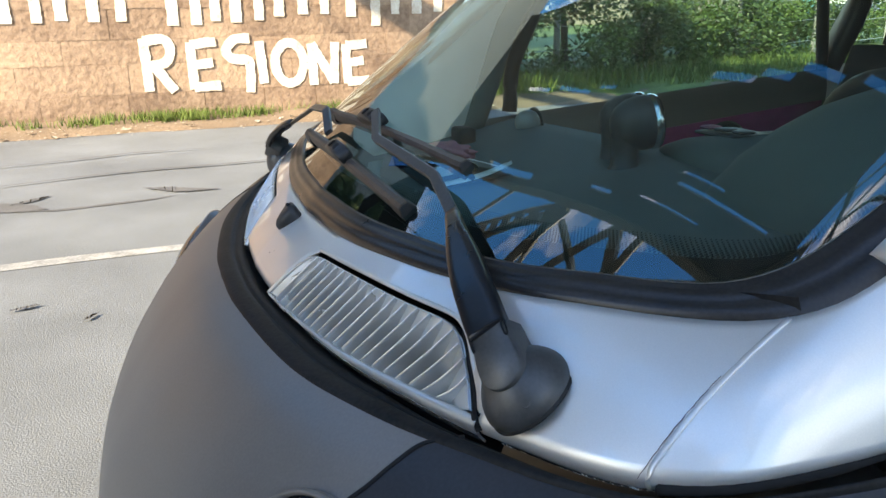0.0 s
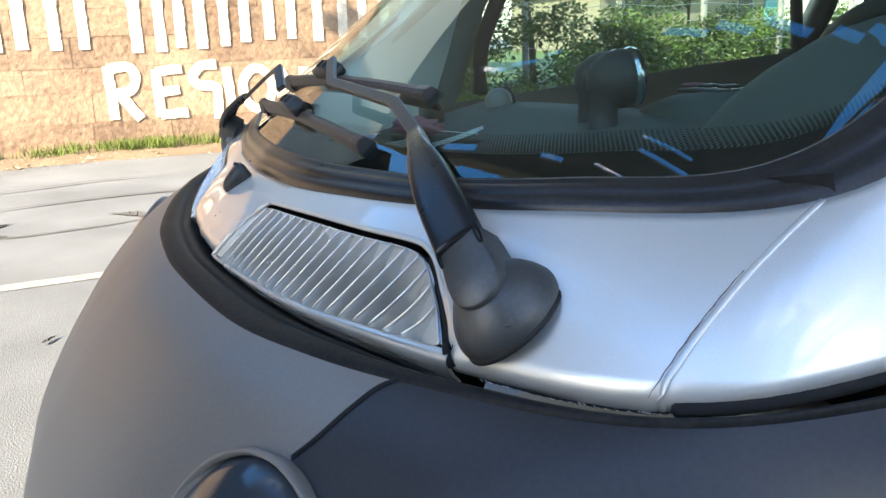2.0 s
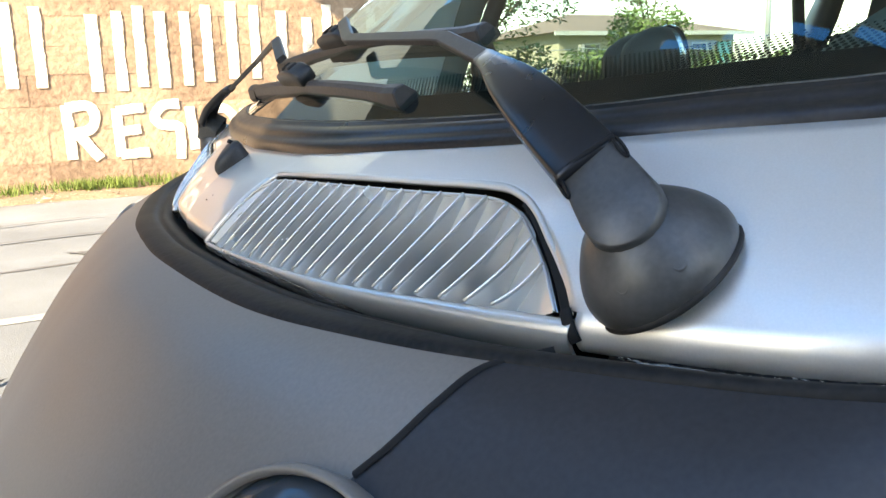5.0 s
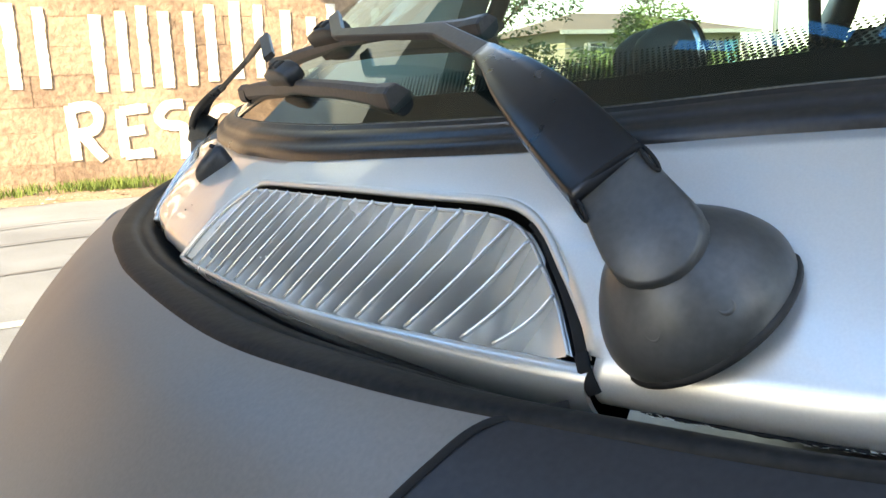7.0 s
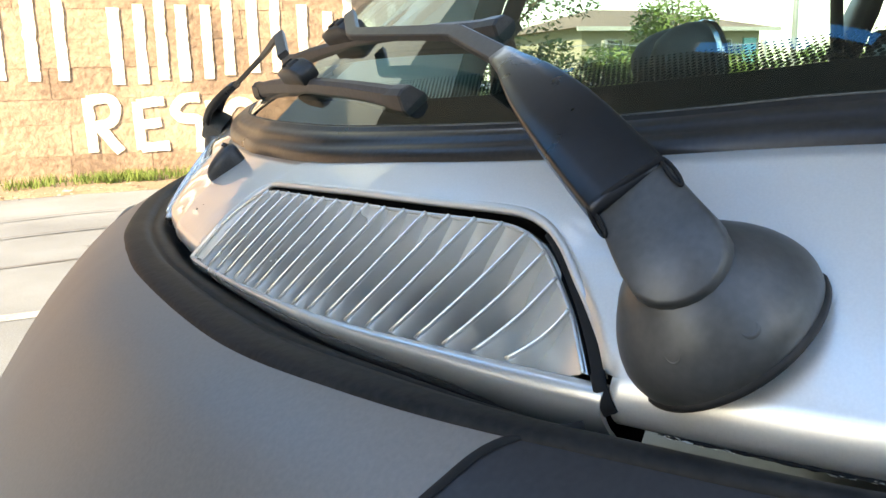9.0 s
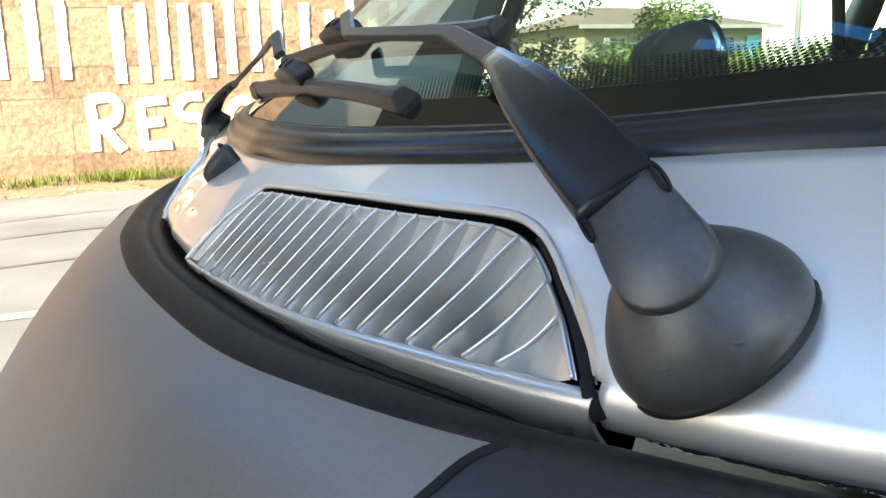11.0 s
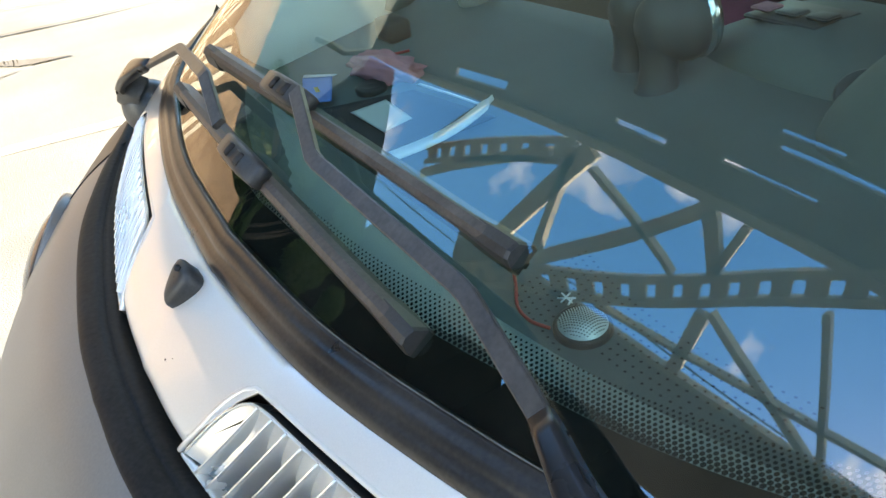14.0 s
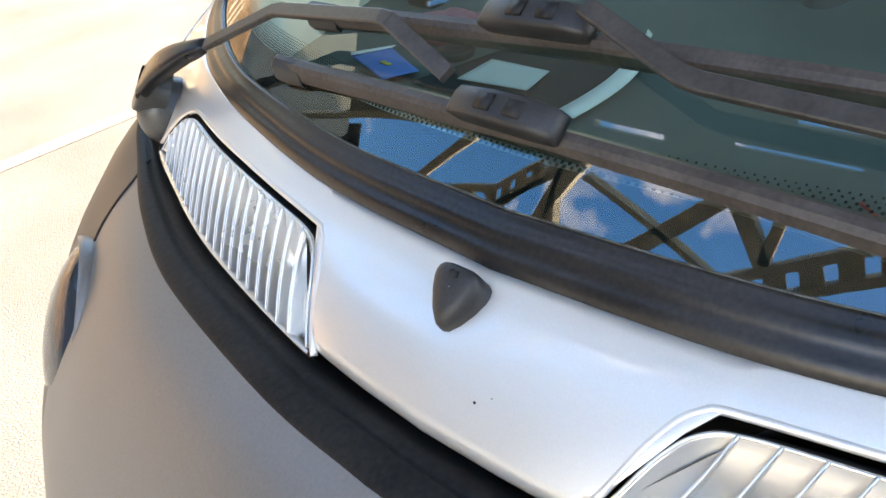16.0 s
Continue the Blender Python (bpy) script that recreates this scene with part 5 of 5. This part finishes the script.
house = thing("house", "single-storey ochre house with hipped clay tile roof", "house", (28.0, 33.0, 0))
HX0, HX1, HY0, HY1, HE = 22.3, 33.8, 32.0, 41.0, 3.5
rel(house, link("house_wall", box((HX0, HY0, 0), (HX1, HY1, HE)), PLASTER, smooth=False, label="ochre plaster walls"))
bm = bmesh.new()
o = .7
lo = [bm.verts.new(v) for v in ((HX0 - o, HY0 - o, HE - .05), (HX1 + o, HY0 - o, HE - .05), (HX1 + o, HY1 + o, HE - .05), (HX0 - o, HY1 + o, HE - .05))]
ri = [bm.verts.new(v) for v in ((HX0 + 3.6, 36.5, HE + 1.25), (HX1 - 3.6, 36.5, HE + 1.25))]
for f in ((lo[0], lo[1], ri[1], ri[0]), (lo[2], lo[3], ri[0], ri[1]), (lo[1], lo[2], ri[1]), (lo[3], lo[0], ri[0]), (lo[3], lo[2], lo[1], lo[0])):
    bm.faces.new(f)
rel(house, link("house_roof", tidy(bm), TILE, smooth=False, label="brown hipped tile roof"))
rel(house, link("eaves", box((HX0 - .75, HY0 - .78, HE - .22), (HX1 + .75, HY0 - .68, HE - .02)), CONCRETE, smooth=False, label="pale eaves board"))
for x in (24.2, 31.3):
    w = rel(house, link("house_window", box((x - .55, HY0 - .04, 1.5), (x + .55, HY0 + .1, 2.95)), CONCRETE, smooth=False, label="pale window surround"))
    rel(w, link("house_pane", box((x - .45, HY0 - .07, 1.6), (x + .45, HY0 - .03, 2.85)), WINDOW_DARK, smooth=False, label="dark window pane"))
rel(house, link("shutter", box((32.6, HY0 - .12, .3), (33.5, HY0 - .03, 2.95)), TURQUOISE, smooth=False, label="turquoise shutter"))

lamp_post = thing("lamp_post", "pale galvanised lamp post beyond the road", "lamp post", (14.2, 12.0, .2))
rel(lamp_post, link("post", sweep([(14.2, 12.0, .2), (14.2, 12.0, 3), (14.2, 12.0, 7)], ring(12, .07), up=(0, 1, 0), scale=lambda i: (1 - .2 * i, 1 - .2 * i)), GALV))
rel(lamp_post, link("lamp_arm", tube([(14.2, 12.0, 6.9), (14.2, 11.4, 7.2), (14.2, 10.6, 7.25)], .035, 8), GALV))
rel(lamp_post, link("lamp_head", box((14.05, 10.1, 7.18), (14.35, 10.7, 7.32), .04), GALV))

# the stone wall with its painted writing
wall = link("wall_far", box((WALL_X0, WALL_Y + .006, 0), (WALL_X1 - .02, WALL_Y + .5, WALL_H)), MORTAR, label="old wall of reddish tuff blocks with white painted writing", smooth=False, tags=dict(category="wall", kind="structure"))


def stroke_mesh(lines, x, z, w, h, thick, seed, y=WALL_Y - .0085):
    """Brush strokes: polylines in a unit box, as thin ragged ribbons of paint on the stone."""
    r = random.Random(seed)
    bm = bmesh.new()
    for line in lines:
        pts = [Vector((x + a * w, y, z + b * h)) for a, b in line]
        if len(pts) > 3:
            pts = catmull(pts, 36)
        dense = []
        for p, q in zip(pts, pts[1:]):
            n = max(2, int((q - p).length / .025))
            dense += [p.lerp(q, i / n) for i in range(n)]
        dense.append(pts[-1])
        rows = [[], []]
        for i, p in enumerate(dense):
            t = (dense[min(i + 1, len(dense) - 1)] - dense[max(i - 1, 0)]).normalized()
            s = Vector((-t.z, 0, t.x))
            k = thick * .5
            rag = .010 * noise.noise(Vector((p.x * 9, seed, p.z * 9))) + r.uniform(-.004, .004)
            rag2 = .010 * noise.noise(Vector((p.x * 9, seed + 7.3, p.z * 9))) + r.uniform(-.004, .004)
            rows[0].append(p + s * (k + rag)); rows[1].append(p - s * (k + rag2))
        y -= .0006
        grid(rows, bm)
    return thicken(tidy(bm), .003)


ARC = [(.5 + .5 * math.cos(a), .5 + .5 * math.sin(a)) for a in [i * math.pi / 10 for i in range(21)]]
GLYPHS = {
    "R": [[(.12, 0), (.1, 1)], [(.1, .95), (.7, .98), (.92, .8), (.75, .55), (.15, .48)], [(.35, .5), (.95, -.02)]],
    "E": [[(.12, 0), (.1, 1)], [(.1, .96), (.95, 1)], [(.1, .52), (.8, .56)], [(.1, .04), (1, .06)]],
    "S": [[(.95, .98), (.4, .95), (.12, .72), (.35, .55), (.85, .5), (.9, .3), (.85, -.2)]],
    "I": [[(.4, 1), (.6, 0)]],
    "O": [ARC],
    "N": [[(.12, 0), (.08, 1)], [(.08, 1), (.85, .05)], [(.85, .02), (.95, 1.02)]],
}
word = [("R", 0.02, .40, .36, .62), ("E", .55, .40, .36, .56), ("S", .96, .44, .36, .56), ("I", 1.36, .43, .14, .52), ("O", 1.60, .42, .36, .50), ("N", 2.04, .38, .36, .52), ("E", 2.49, .38, .33, .50)]
for i, (g, x, z, w, h) in enumerate(word):
    link("painted_letter", stroke_mesh(GLYPHS[g], x, z, w, h, .115, 60 + i), PAINT, wall, "white brushed letter", smooth=False)
# the line above is a name: plain upright bars of its size
bars = [(-1.62, 1.20), (-1.36, 1.22), (-1.04, 1.22), (-.78, 1.24), (-.44, 1.22), (-.14, 1.22), (.43, 1.16), (.70, 1.16), (.93, 1.20), (1.17, 1.18), (1.45, 1.20), (1.70, 1.24), (2.00, 1.26), (2.28, 1.26), (2.62, 1.22), (2.95, 1.10), (3.22, 1.24), (3.52, 1.24), (3.82, 1.26)]
for i, (x, z) in enumerate(bars):
    tall = (.92, .88, .86, .90)[i % 4]
    link("painted_bar", stroke_mesh([[(-.01, 0), (.0, .5), (.015, 1)]], x, z, .5, tall, .125 + .01 * math.sin(i * 2.3), 90 + i), PAINT, wall, "white brushed bar", smooth=False)

rng = random.Random(77)
z = 0.03
while z < WALL_H - .1:
    h = rng.uniform(.27, .37)
    x = WALL_X0 - rng.uniform(0, .5)
    while x < WALL_X1:
        l = rng.uniform(.45, 1.0)
        x1 = min(x + l, WALL_X1)
        if x1 - x > .12:
            d = rng.uniform(-.004, .004)
            bm = box((x + .0025, WALL_Y + d, z + .0025), (x1 - .0025, WALL_Y + .09, min(z + h, WALL_H) - .0025))
            for v in bm.verts:
                v.co += Vector((rng.uniform(-.005, .005), rng.uniform(-.0025, .0025) if v.co.y < WALL_Y + .05 else 0, rng.uniform(-.005, .005)))
            link("stone_block", bm, STONE, wall, smooth=False)
        x = x1
    z += h
